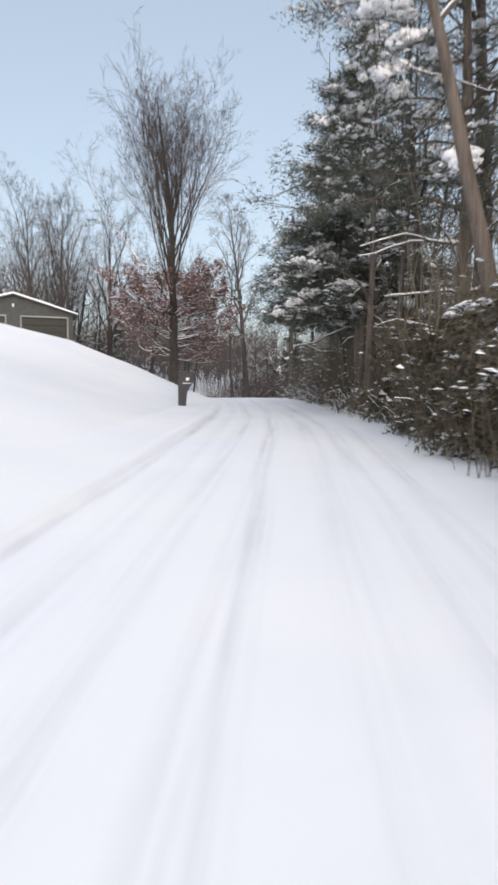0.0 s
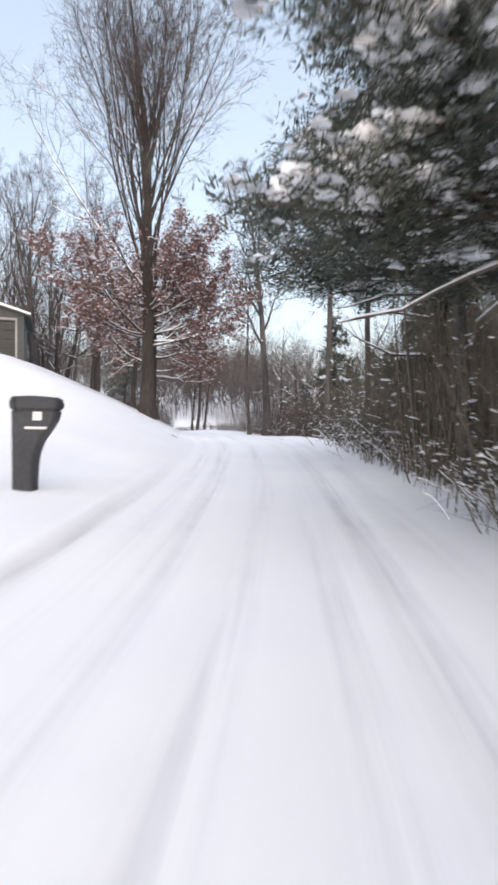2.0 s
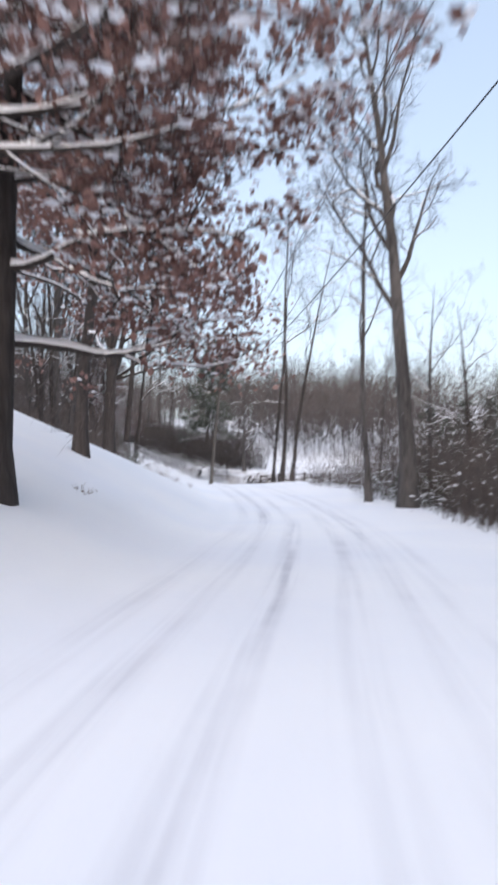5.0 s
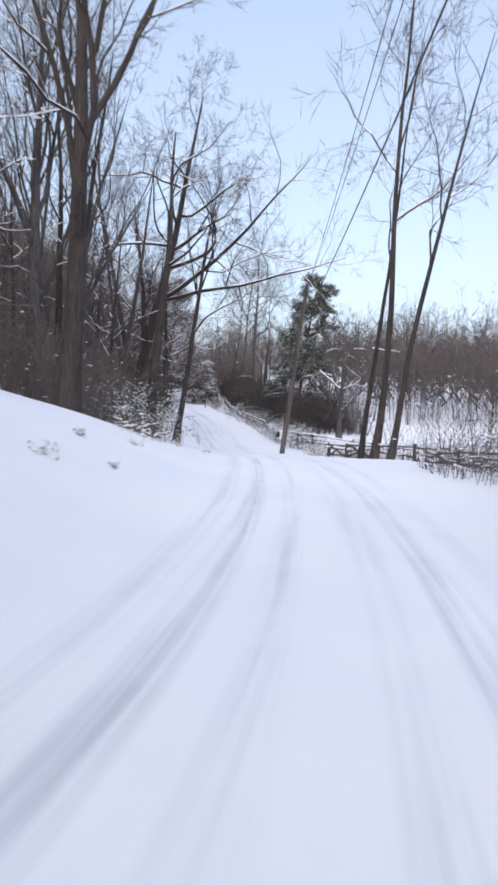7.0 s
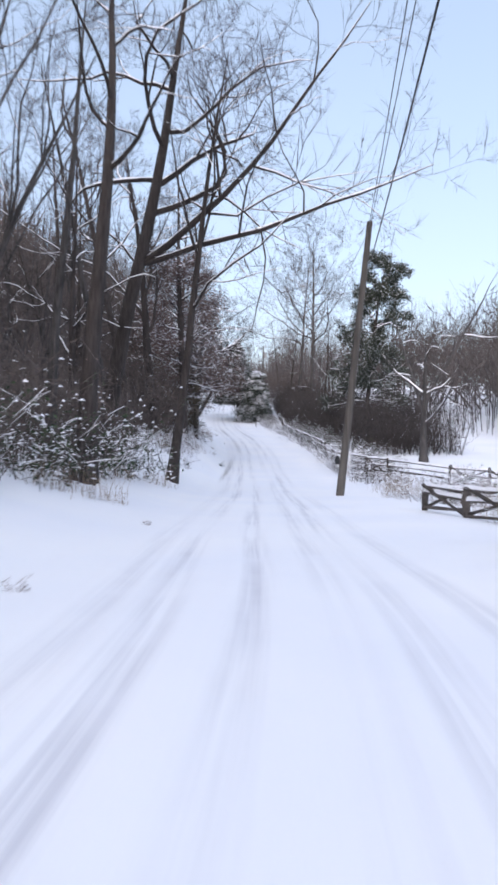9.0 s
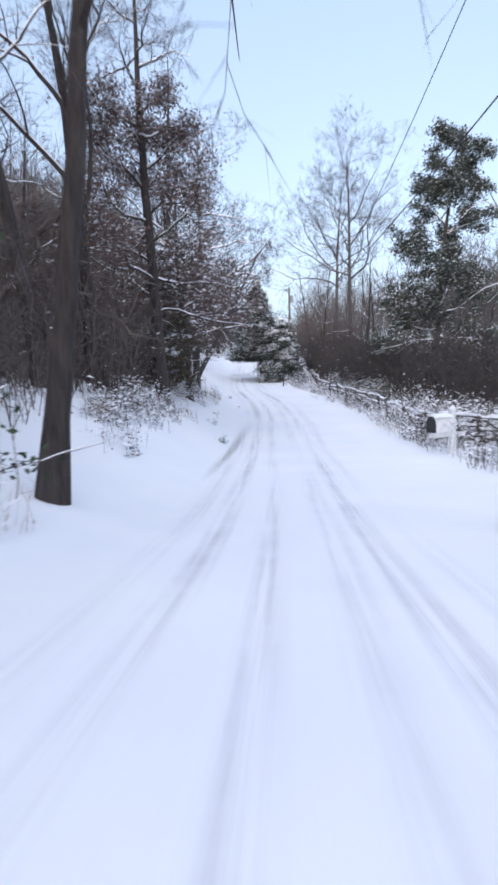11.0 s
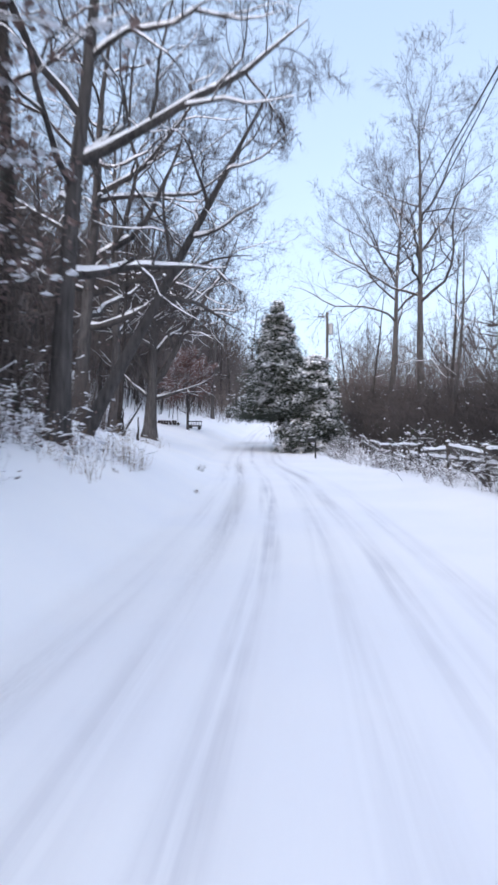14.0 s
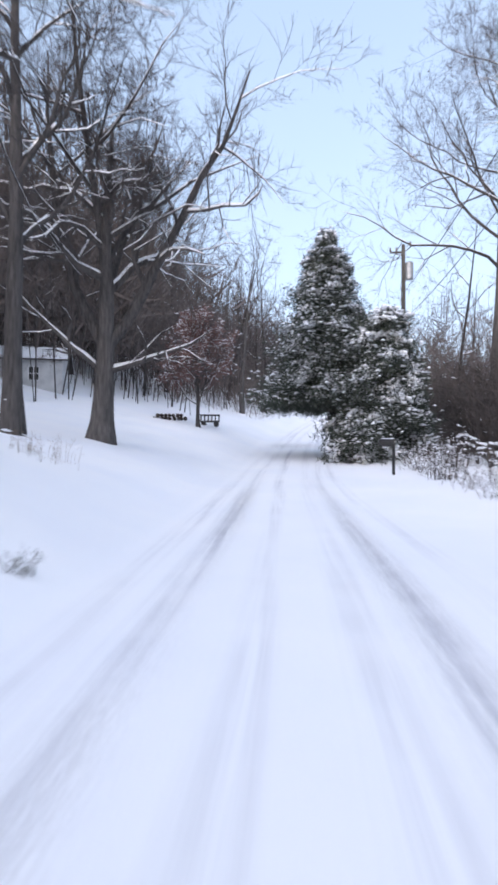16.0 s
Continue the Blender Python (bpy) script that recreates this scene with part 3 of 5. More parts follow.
def brush_meshes(rng, height, width, stems, leaf=0, leaf_mat=None, snow=0.3, mat=None, twigs=4, thick=0.008):
    """A thicket: many thin stems that arch and cross, with snow on them."""
    wood, green, white = Heap(), Heap(), Heap()
    for n in range(stems):
        p = np.array([rng.normal() * width * 0.35, rng.normal() * width * 0.35, -0.05])
        way = unit(np.array([rng.normal() * 0.45, rng.normal() * 0.45, 1.0]))
        long = height * (0.5 + 0.6 * rng.random())
        m = 6
        pts = [p]
        for j in range(1, m):
            way = unit(way + rng.normal(size=3) * 0.16 + np.array([0, 0, -0.07]))
            pts.append(pts[-1] + way * long / (m - 1))
        pts = np.array(pts)
        tube(wood, pts, np.linspace(thick, 0.003, m) * (0.6 + 0.9 * rng.random()), 3)
        if rng.random() < snow * 0.6:
            snow_line(white, pts, np.full(m, 0.008), rng, 0.014)
        for c in range(twigs):
            i = rng.integers(1, m - 1)
            w2 = unit(unit(pts[i] - pts[i - 1]) + rng.normal(size=3) * 0.7)
            tw = np.array([pts[i] + w2 * long * 0.28 * f + np.array([0, 0, -0.05 * f * f]) for f in np.linspace(0, 1, 4)])
            tube(wood, tw, np.linspace(thick * 0.5, 0.002, 4), 3)
            if rng.random() < snow * 0.5:
                snow_line(white, tw, np.full(4, 0.006), rng, 0.012)
            if leaf:
                f = rng.random(leaf)[:, None]
                cards(green, tw[0] + (tw[-1] - tw[0]) * f + rng.normal(size=(leaf, 3)) * 0.05, 0.085, rng, 0.5)
        some = pts[rng.integers(2, m, 8)] + rng.normal(size=(8, 3)) * 0.09
        lumps(white, some[rng.random(8) < snow], 0.018 + 0.032 * rng.random(), rng, 0.85)
    out = [("stemwork", wood.mesh("stemwork", mat or TWIG))]
    if green.n:
        out.append(("foliage", green.mesh("foliage", leaf_mat, False)))
    if white.n:
        out.append(("snow", white.mesh("snow", SNOW)))
    return out



# ---- the ground ----
def wave(x, seed, scale):
    """A smooth wander along a line, from -1 to 1."""
    return np.sin(x / scale + seed) * 0.5 + np.sin(x / scale * 2.3 + seed * 1.7) * 0.3 + np.sin(x / scale * 5.1 + seed * 2.9) * 0.2


# wheel tracks: offset from the road's line, depth, width, seed
TRACKS = [(-0.98, 0.028, 0.15, 1.0), (0.92, 0.028, 0.15, 2.2), (-0.3, 0.026, 0.13, 4.1), (1.45, 0.018, 0.15, 5.3), (-1.5, 0.016, 0.16, 0.4), (0.45, 0.01, 0.16, 3.3)]


def bumps(x, y):
    return (np.sin(x * 1.9 + 0.7 * np.sin(y * 1.3)) * np.sin(y * 1.6 + 0.9 * np.sin(x * 0.8)) * 0.5 + np.sin(x * 0.63 + y * 0.41) * np.sin(y * 0.57 - x * 0.3)
            + 0.3 * np.sin(x * 4.7 + 1.3 * np.sin(y * 3.9)) * np.sin(y * 4.3 + x))


def build_ground():
    s = np.r_[-700, -500, -350, -250, np.arange(-180, -20, 12), np.arange(-20, -2, 2), np.arange(-2, 190, 0.3), np.arange(190, 260, 4), np.arange(260, 420, 12), 450, 500, 600, 800, 1000, 1250]
    near = np.arange(-4.2, 4.21, 0.105)
    out = [4.5, 4.9, 5.4, 6, 6.7, 7.5, 8.5, 10, 12, 14.5, 17.5, 21, 26, 32, 40, 50, 62, 78, 100, 130, 170, 230, 320, 450, 650, 950]
    d = np.r_[[-o for o in reversed(out)], near, out]
    x0, y0 = np.interp(s, ALONG, ROAD[:, 0]), np.interp(s, ALONG, ROAD[:, 1])
    a, b = np.interp(s, ALONG, WAY[:, 0]), np.interp(s, ALONG, WAY[:, 1])
    w = np.clip((np.abs(d) - 14) / 50, 0, 1)
    w = w * w * (3 - 2 * w)
    nx = b[:, None] * (1 - w) + 0.955 * w
    ny = -a[:, None] * (1 - w) + 0.295 * w
    ln = np.hypot(nx, ny)
    x, y = x0[:, None] + d * nx / ln, y0[:, None] + d * ny / ln
    ss, dd = along(x.ravel(), y.ravel())
    inside = (np.abs(d) < 14)[None, :] & np.ones((len(s), 1), bool)
    ss = np.where(inside.ravel(), np.repeat(s, len(d)), ss)
    dd = np.where(inside.ravel(), np.tile(d, len(s)), dd)
    z = height(ss, dd)
    packed, bare = np.zeros(len(ss)), np.zeros(len(ss))
    for off, deep, wide, seed in TRACKS:
        c = off + 0.10 * wave(ss, seed, 9.0)
        lane = np.exp(-(((dd - c) / wide) ** 4))
        edge = np.exp(-(((np.abs(dd - c) - wide * 1.5) / (wide * 0.45)) ** 2))
        live = (0.55 + 0.45 * wave(ss, seed + 8, 6.0)) * (0.75 + 0.25 * np.clip((ss - 40) / 15, 0, 1))
        z += -deep * lane * live + 0.4 * deep * edge * live
        packed = np.maximum(packed, lane * np.clip(live, 0, 1) * (0.9 if deep > 0.02 else 0.5))
    # the lip that a plough left beside the road, and the worn edges of it
    lip = -2.06 + 0.06 * wave(ss, 6.0, 5.0)
    front = np.clip((31 - ss) / 9, 0, 1)
    z += 0.065 * np.exp(-(((dd - lip + 0.1) / 0.1) ** 2)) * front - 0.02 * np.exp(-(((dd - lip - 0.06) / 0.08) ** 2)) * front
    packed = np.maximum(packed, 0.65 * np.exp(-(((dd - lip - 0.06) / 0.08) ** 2)) * front)
    # a place where the road shows through
    bare = np.exp(-(((ss - 112.5) / 6.5) ** 4)) * np.exp(-(((dd + 1.74 - 0.024 * (ss - 111)) / (0.13 + 0.006 * (ss - 112.5))) ** 4)) * np.clip(1.0 - 0.05 * np.abs(ss - 111), 0.3, 1)
    bare += np.exp(-(((ss - 147) / 5) ** 2)) * np.exp(-(((dd + 0.95) / 0.18) ** 2)) * 0.6 + np.exp(-(((ss - 171) / 1.6) ** 2)) * np.exp(-(((dd + 0.4) / 1.3) ** 4)) * 0.5
    bare += np.exp(-(((ss - 130) / 6) ** 2)) * np.exp(-(((dd + 0.95) / 0.18) ** 2)) * 0.45
    bare += np.exp(-(((ss - 143) / 9) ** 2)) * np.exp(-(((dd - 0.9) / 0.2) ** 2)) * 0.35
    off_road = np.clip((np.abs(dd) - 1.9) / 1.2, 0, 1)
    z += bumps(x.ravel(), y.ravel()) * (0.003 + 0.02 * off_road) * np.clip(60 / (np.abs(dd) + 1), 0, 1)
    i, j = np.meshgrid(np.arange(len(s) - 1), np.arange(len(d) - 1), indexing="ij")
    n = len(d)
    q = np.stack([i * n + j, i * n + j + 1, (i + 1) * n + j + 1, (i + 1) * n + j], -1).reshape(-1, 4)
    me = mesh_from("ground", np.stack([x.ravel(), y.ravel(), z], 1), [q], [SNOW_GROUND])
    for name, data in (("packed", np.clip(packed, 0, 1)), ("bare", np.clip(bare, 0, 1)), ("station", ss), ("offset", dd)):
        at = me.attributes.new(name, "FLOAT", "POINT")
        at.data.foreach_set("value", data.astype(np.float32))
    return tagged(new("ground", me), "snow-covered ground with wheel tracks along the narrow road", "ground", kind="structure")


build_ground()


def on(x, y, sink=0.05):
    return Vector((x, y, ground(x, y) - sink))


# ---- the roadside oak and its neighbours ----
def rng_of(n):
    return np.random.default_rng(n)


def hero(name, seed, x, y, height, r0, style, label, category, bark=BARK, turn=0.0, snow=1.0, leaves=None, leaf_mat=None, group="", spray=4, **kw):
    rng = rng_of(seed)
    meshes = tree_meshes(rng, grow(rng, height, r0, style, **kw), bark, snow, leaves, leaf_mat, spray=spray)
    return plant(name, meshes, on(x, y, 0.12), turn, label, category, group)


hero("oak_tree", 11, -4.4, 50.9, 20.0, 0.31, "oval", "tall oak with brushy fan-shaped crown and rusty leaves on lower limbs", "tree", BARK_DARK,
     low=0.13, count=(48, 10, 6, 3), leaves=dict(level=3, z0=2.2, z1=8.0, share=0.5, n=9, size=0.12, spread=0.15), leaf_mat=LEAF_RED, spray=3)
hero("oak_tree", 12, -4.75, 53.5, 9.5, 0.22, "layered", "oak with rusty dry leaves on level snowy limbs on the bank", "tree", BARK_DARK,
     low=0.2, count=(18, 9, 6, 3), levels=3, wide=0.9, snow=2.0, leaves=dict(level=2, z0=1.6, z1=8.0, share=0.45, n=18, size=0.115, spread=0.2), leaf_mat=LEAF_RED)
hero("oak_tree", 13, -7.5, 61.3, 9.5, 0.17, "layered", "small oak thick with rusty brown leaves under snow", "tree", BARK_DARK,
     low=0.26, count=(18, 8, 6, 3), levels=3, wide=1.1, snow=2.0, leaves=dict(level=2, z0=1.5, z1=10, share=0.55, n=22, size=0.125, spread=0.22), leaf_mat=LEAF_RED)
hero("bare_tree", 14, 0.3, 68.0, 18.0, 0.27, "oakish", "tall bare tree with a forked grey trunk beside the road", "tree", BARK, low=0.34, wide=0.72, count=(16, 8, 6, 3))
hero("bare_tree", 15, -1.0, 70.0, 12.0, 0.12, "forest", "slender bare tree beside a thicker one", "tree", BARK, low=0.4, count=(8, 6, 5, 3), levels=3)
for seed, x, y, h, r, lean in ((16, -7.5, 86.2, 15, 0.095, (0.06, 0)), (17, -6.9, 85.6, 17, 0.13, (0.07, 0.0)), (18, -6.1, 84.4, 14, 0.11, (0.14, 0.02))):
    hero("bare_tree", seed, x, y, h, r, "forest", "slim dark tree of a clump of three beside the fence", "tree", BARK_DARK, group="clump of three trees",
         low=0.45, count=(8, 6, 5, 3), levels=3, lean=lean)

# leaning and broken trees on the bank
hero("bare_tree", 21, -21.4, 97.9, 16.5, 0.19, "oakish", "slim dark tree at the edge of the wooded bank", "tree", BARK_DARK, low=0.4, wide=0.8, count=(10, 7, 5, 3), lean=(0.05, 0.03), spray=2)
hero("bare_tree", 22, -24.4, 97.4, 20.0, 0.36, "spread", "large dark tree with long bare limbs reaching over the road", "tree", BARK_DARK, low=0.45, count=(9, 8, 6, 4), lean=(0.2, 0.04), extra=((0.42, (0.88, 0.47, 0.4), 11.5, 0.12), (0.46, (0.86, 0.47, 0.7), 12.5, 0.15), (0.6, (0.8, 0.6, 1.1), 9.0, 0.12)))
hero("bare_tree", 23, -18.6, 89.9, 14.5, 0.27, "forest", "storm-broken dark tree with short stub limbs", "tree", BARK_DARK, low=0.5, count=(6, 3, 3, 3), levels=2, lean=(0.06, 0))
hero("bare_tree", 24, -14.7, 78.6, 17.0, 0.33, "upright", "old tree wrapped in vines on the snowy bank", "tree", BARK_DARK, low=0.25, count=(13, 8, 6, 3),
     leaves=dict(level=3, z0=1.0, z1=9, share=0.35, n=4, size=0.1, spread=0.1), leaf_mat=LEAF_BROWN)
hero("dead_tree", 25, -20.9, 91.0, 13.0, 0.17, "forest", "dead standing trunk with its top snapped off", "tree", BARK, low=0.7, count=(2, 2, 2, 2), levels=1, lean=(0.07, 0))
hero("dead_tree", 26, -17.4, 120.4, 8.2, 0.25, "spread", "weathered dead tree forking into snowy crooked limbs", "tree", BARK, low=0.5, count=(4, 4, 3, 2), levels=3, snow=2.5, spray=1,
     extra=((0.45, (-0.45, 0.2, 1.0), 7.8, 0.13), (0.5, (0.4, -0.2, 1.0), 9.5, 0.12), (0.35, (0.85, -0.3, 0.45), 4.5, 0.1), (0.6, (-0.75, 0.3, 0.6), 4.0, 0.09)))
hero("oak_tree", 28, -29.74, 111.27, 17.0, 0.24, "layered", "tall dark-trunked oak with drooping dull brown leaves over the road", "tree", BARK_DARK, low=0.2, count=(30, 9, 6, 3), levels=3, wide=0.46, snow=1.3,
     leaves=dict(level=2, z0=2.6, z1=11.5, share=0.75, n=28, size=0.095, spread=0.26), leaf_mat=LEAF_BROWN)
hero("bare_tree", 35, -28.86, 106.93, 16.0, 0.27, "oakish", "dark tree with thick crooked limbs above the snowy bank", "tree", BARK_DARK, low=0.3, wide=1.0, count=(12, 8, 6, 3), snow=1.6, lean=(-0.1, -0.02), spray=3)
hero("bare_tree", 27, -45.20, 124.80, 16.0, 0.2, "forest", "tall dark trunk at the edge of a thicket", "tree", BARK_DARK, low=0.4, count=(10, 7, 5, 3), levels=3, lean=(-0.06, 0.03))
hero("oak_tree", 29, -32.6, 117.0, 9.5, 0.15, "spread", "slender oak with brown leaves at the thicket's edge", "tree", BARK_DARK, low=0.15, count=(14, 8, 6, 3), levels=3, snow=1.8,
     leaves=dict(level=2, z0=1.5, z1=8.5, share=0.5, n=14, size=0.11, spread=0.25), leaf_mat=LEAF_BROWN)

# trees of the snowy lawn
hero("bare_tree", 30, -36.6, 123.2, 14.5, 0.21, "spread", "dark tree with long crooked limbs thick with snow", "tree", BARK, low=0.3, count=(11, 8, 6, 3), snow=2.6, wide=0.95, extra=((0.24, (0.68, 0.72, 0.1), 3.6, 0.09), (0.45, (0.7, 0.6, 0.5), 6.0, 0.11), (0.38, (-0.6, 0.4, 0.4), 4.0, 0.1)))
hero("bare_tree", 31, -38.9, 126.0, 9.5, 0.18, "spread", "leaning tree with snow along its upper side", "tree", BARK, low=0.4, count=(9, 8, 6, 3), lean=(0.64, 0.14), snow=2.6, wide=0.85)
hero("bare_tree", 32, -44.3, 130.9, 15.0, 0.26, "spread", "broad dark tree with snowy crotches and limbs", "tree", BARK, low=0.22, count=(14, 8, 6, 4), snow=2.2, wide=1.4, extra=((0.42, (0.85, 0.5, 0.55), 7.5, 0.13), (0.55, (0.8, 0.6, 0.8), 6.0, 0.1), (0.3, (0.9, 0.45, 0.14), 5.0, 0.13), (0.36, (0.6, 0.8, 0.35), 6.0, 0.13)))
hero("bare_tree", 33, -52.0, 143.2, 10.0, 0.38, "spread", "thick-trunked lawn tree forking low into snow-laden spreading limbs", "tree", BARK, low=0.45, count=(12, 10, 8, 5), snow=2.0, wide=1.25, lean=(0.04, 0.06),
     extra=((0.31, (0.75, 0.5, 0.9), 9.5, 0.21), (0.34, (-0.35, -0.3, 1.0), 10.0, 0.2), (0.4, (0.25, 0.1, 1.0), 10.0, 0.18), (0.25, (0.8, 0.45, 0.25), 3.8, 0.1), (0.27, (-0.65, -0.5, 0.45), 4.0, 0.1), (0.48, (-0.5, 0.4, 0.8), 8.0, 0.15)))
hero("bare_tree", 34, -50.6, 139.1, 16.5, 0.26, "oakish", "straight dark tree on the snowy lawn", "tree", BARK, low=0.25, count=(12, 8, 6, 3), snow=1.6, spray=4)
hero("oak_tree", 36, -60.4, 157.3, 5.2, 0.12, "oakish", "small russet-leaved tree on the snowy lawn", "tree", BARK, low=0.22, count=(20, 9, 6, 3), levels=3, wide=1.7,
     leaves=dict(level=2, z0=0.8, z1=7, share=0.85, n=15, size=0.09, spread=0.14), leaf_mat=LEAF_RUSSET)
hero("sycamore_tree", 37, -42.9, 161.8, 23.5, 0.3, "vase", "tall grey sycamore with fine bare crown", "tree", BARK, low=0.42, wide=1.2, count=(17, 9, 7, 4), snow=0.3, spray=3)
hero("sycamore_tree", 38, -47.6, 167.9, 21.5, 0.29, "vase", "tall grey sycamore beside its twin", "tree", BARK, low=0.42, wide=1.2, count=(17, 9, 7, 4), snow=0.3, spray=3)
hero("bare_tree", 39, -28.5, 84.0, 18.0, 0.3, "forest", "bare tree high on the wooded slope", "tree", BARK, low=0.3, count=(11, 7, 5, 3), levels=3)
for seed, x, y, h in ((41, -27.0, 92.0, 19), (42, -20.5, 84.0, 17), (49, -17.5, 71.5, 15), (40, -21.5, 75.0, 16.5)):
    hero("bare_tree", seed, x, y, h, 0.26, "upright", "bare brushy tree behind the garage", "tree", BARK, low=0.25, count=(12, 8, 6, 3), group="trees behind the garage")


for seed, x, y, h, r in ((44, -43.5, 132.0, 9.0, 0.09), (47, -46.6, 131.5, 12.0, 0.14)):
    hero("bare_tree", seed, x, y, h, r, "forest", "thin dark tree between the larger ones on the lawn's edge", "tree", BARK_DARK, low=0.3, count=(10, 7, 5, 3), levels=3, snow=1.8, group="thin trees at the lawn's edge")


# ---- evergreens ----
def cedar(seed, x, y, height, radius, r0, label, turn=0.0, name="cedar_tree", **kw):
    return plant(name, cedar_meshes(rng_of(seed), height, radius, r0, **kw), on(x, y, 0.1), turn, label, "tree")


cedar(51, 4.8, 28.6, 13.5, 4.0, 0.25, "large snowy cone-shaped cedar whose lowest boughs hang over the road", low=0.24, clear=3.2, bias=1.3, density=1.15, snow=0.55, reach=(-1, -0.2, 0.08), shape=0.8, spray=0.11, slim=0.2, sprays=14, heavy=1.05, patch=0.7, tuft=0.12, dead=8, bark=BARK_TAN)
cedar(52, 5.9, 20.5, 15.0, 4.1, 0.22, "dark cedar whose long boughs reach across the road", low=0.31, clear=4.5, density=0.62, snow=0.5, reach=(-1, -0.15, 0.5), shape=0.5, spray=0.11, slim=0.2, sprays=11, heavy=1.0, tuft=0.12, patch=0.5, dead=10, bark=BARK_TAN)
cedar(53, 5.2, 36.6, 12.0, 4.4, 0.2, "snowy cedar hanging over the road", low=0.36, clear=4.1, bias=1.5, density=1.15, snow=0.35, reach=(-1, -0.15, 0.25), shape=0.7, spray=0.11, slim=0.2, sprays=12, heavy=1.0, tuft=0.12, patch=0.5, dead=8)
cedar(54, 8.2, 50.0, 9.0, 2.6, 0.16, "snow-dusted cedar at the edge of the woods", low=0.15, snow=0.4)
cedar(55, 9.5, 58.0, 11.0, 2.8, 0.18, "snow-dusted cedar in the woods", low=0.12, snow=0.4)
hero("evergreen_tree", 56, -25.6, 133.0, 15.8, 0.22, "layered", "tall broad snow-dusted evergreen behind the fence", "tree", BARK_DARK, low=0.2, wide=0.52, count=(34, 8, 6, 3), levels=3, snow=1.5, spray=0, lean=(0.03, 0.0),
     leaves=dict(level=2, z0=3.0, z1=17, share=0.8, n=34, size=0.12, spread=0.2), leaf_mat=LEAF_CEDAR)
cedar(57, -50.9, 156.0, 10.7, 4.7, 0.24, "tall cone-shaped cedar loaded with snow", low=0.2, clear=2.5, density=1.75, snow=1.0, shape=1.0, lean=(-0.06, 0.02), patch=0.95, spray=0.16, slim=0.2, sprays=8, heavy=0.85, droop=0.29)
cedar(58, -48.0, 155.2, 6.4, 3.1, 0.18, "broad cedar bent under heavy snow", low=0.15, density=1.8, snow=0.95, shape=0.6, patch=0.95, spray=0.16, slim=0.2, sprays=8, heavy=0.95, droop=0.34)
cedar(61, *spot(124.0, -6.2)[:2], 6.5, 2.6, 0.16, "dark evergreen with drooping snowy boughs at the thicket's end", low=0.06, density=1.2, snow=0.7, shape=0.35, spray=0.15, slim=0.2, sprays=9, heavy=0.9, patch=0.8, dead=6)
cedar(59, *spot(119.8, -5.6)[:2], 5.4, 2.2, 0.12, "dark holly in the roadside thicket", name="holly_tree", low=0.05, density=1.3, snow=0.5, patch=0.6, heavy=0.9, leaf=LEAF_DARK, spray=0.14, shape=0.35, sprays=7)
hero("bare_tree", 43, 5.9, 16.5, 12.0, 0.2, "forest", "tan trunk leaning out of the roadside cedars", "tree", BARK_TAN, low=0.62, count=(8, 6, 4, 3), levels=3, lean=(-0.22, 0.05))
for seed, s, d, h, r, lean in ((501, 21.5, 2.8, 13, 0.13, (0.03, 0.0)), (502, 27.8, 3.1, 14, 0.11, (-0.05, 0.02)), (503, 34.5, 4.6, 14, 0.15, (0.06, 0.0)), (504, 19.0, 3.0, 12, 0.1, (0.1, 0.03)), (505, 39.0, 3.8, 13, 0.12, (-0.03, 0.0)), (506, 27.0, 5.4, 15, 0.16, (0.0, 0.05))):
    hero("cedar_snag", seed, *spot(s, d)[:2], h, r, "forest", "tan-barked trunk with dead snowy limbs at the road's edge", "tree", BARK_TAN if seed % 2 else BARK, low=0.22, count=(9, 4, 4, 3), levels=3, lean=lean, snow=0.9, spray=3, wide=0.5, group="trunks at the road's edge")
BUSHES = [cedar_meshes(rng_of(521 + k), 2.3 + 0.4 * k, 1.3, 0.05, low=0.03, density=2.6, snow=0.25, patch=0.3, shape=0.35, spray=0.11, slim=0.34, sprays=5, leaf=LEAF_DARK, tuft=0.08, heavy=0.8) for k in range(2)]
for n, (s, d) in enumerate(((8.0, 3.7), (9.8, 3.3), (11.8, 3.6), (13.6, 3.2), (15.8, 3.6), (18.6, 3.5))):
    plant("evergreen_shrub", BUSHES[n % 2], spot(s, d) - Vector((0, 0, 0.05)), 70 * n, "dull dark evergreen bush flecked with snow beside the lane", "shrub", "bushes beside the lane", 0.85 + 0.1 * (n % 3))



# ---- woods and undergrowth ----
def strands(heap, pts, radius):
    """Many thin three-sided twigs at once: places (n, k, 3) and a radius each."""
    n, k, _ = pts.shape
    way = np.gradient(pts, axis=1)
    way /= np.linalg.norm(way, axis=2, keepdims=True) + 1e-9
    u = np.cross(way, np.array([0.8, 0.55, 0.23]))
    u /= np.linalg.norm(u, axis=2, keepdims=True) + 1e-9
    w = np.cross(way, u)
    r = np.asarray(radius)[:, None, None] * np.linspace(1, 0.3, k)[None, :, None]
    ring = np.stack([pts + r * (math.cos(a) * u + math.sin(a) * w) for a in (0, 2.094, 4.189)], 2)
    i, j, c = np.meshgrid(np.arange(n), np.arange(k - 1), np.arange(3), indexing="ij")
    a = i * k * 3 + j * 3
    q = np.stack([a + c, a + (c + 1) % 3, a + 3 + (c + 1) % 3, a + 3 + c], -1).reshape(-1, 4)
    heap.add(ring.reshape(-1, 3), f4=q)


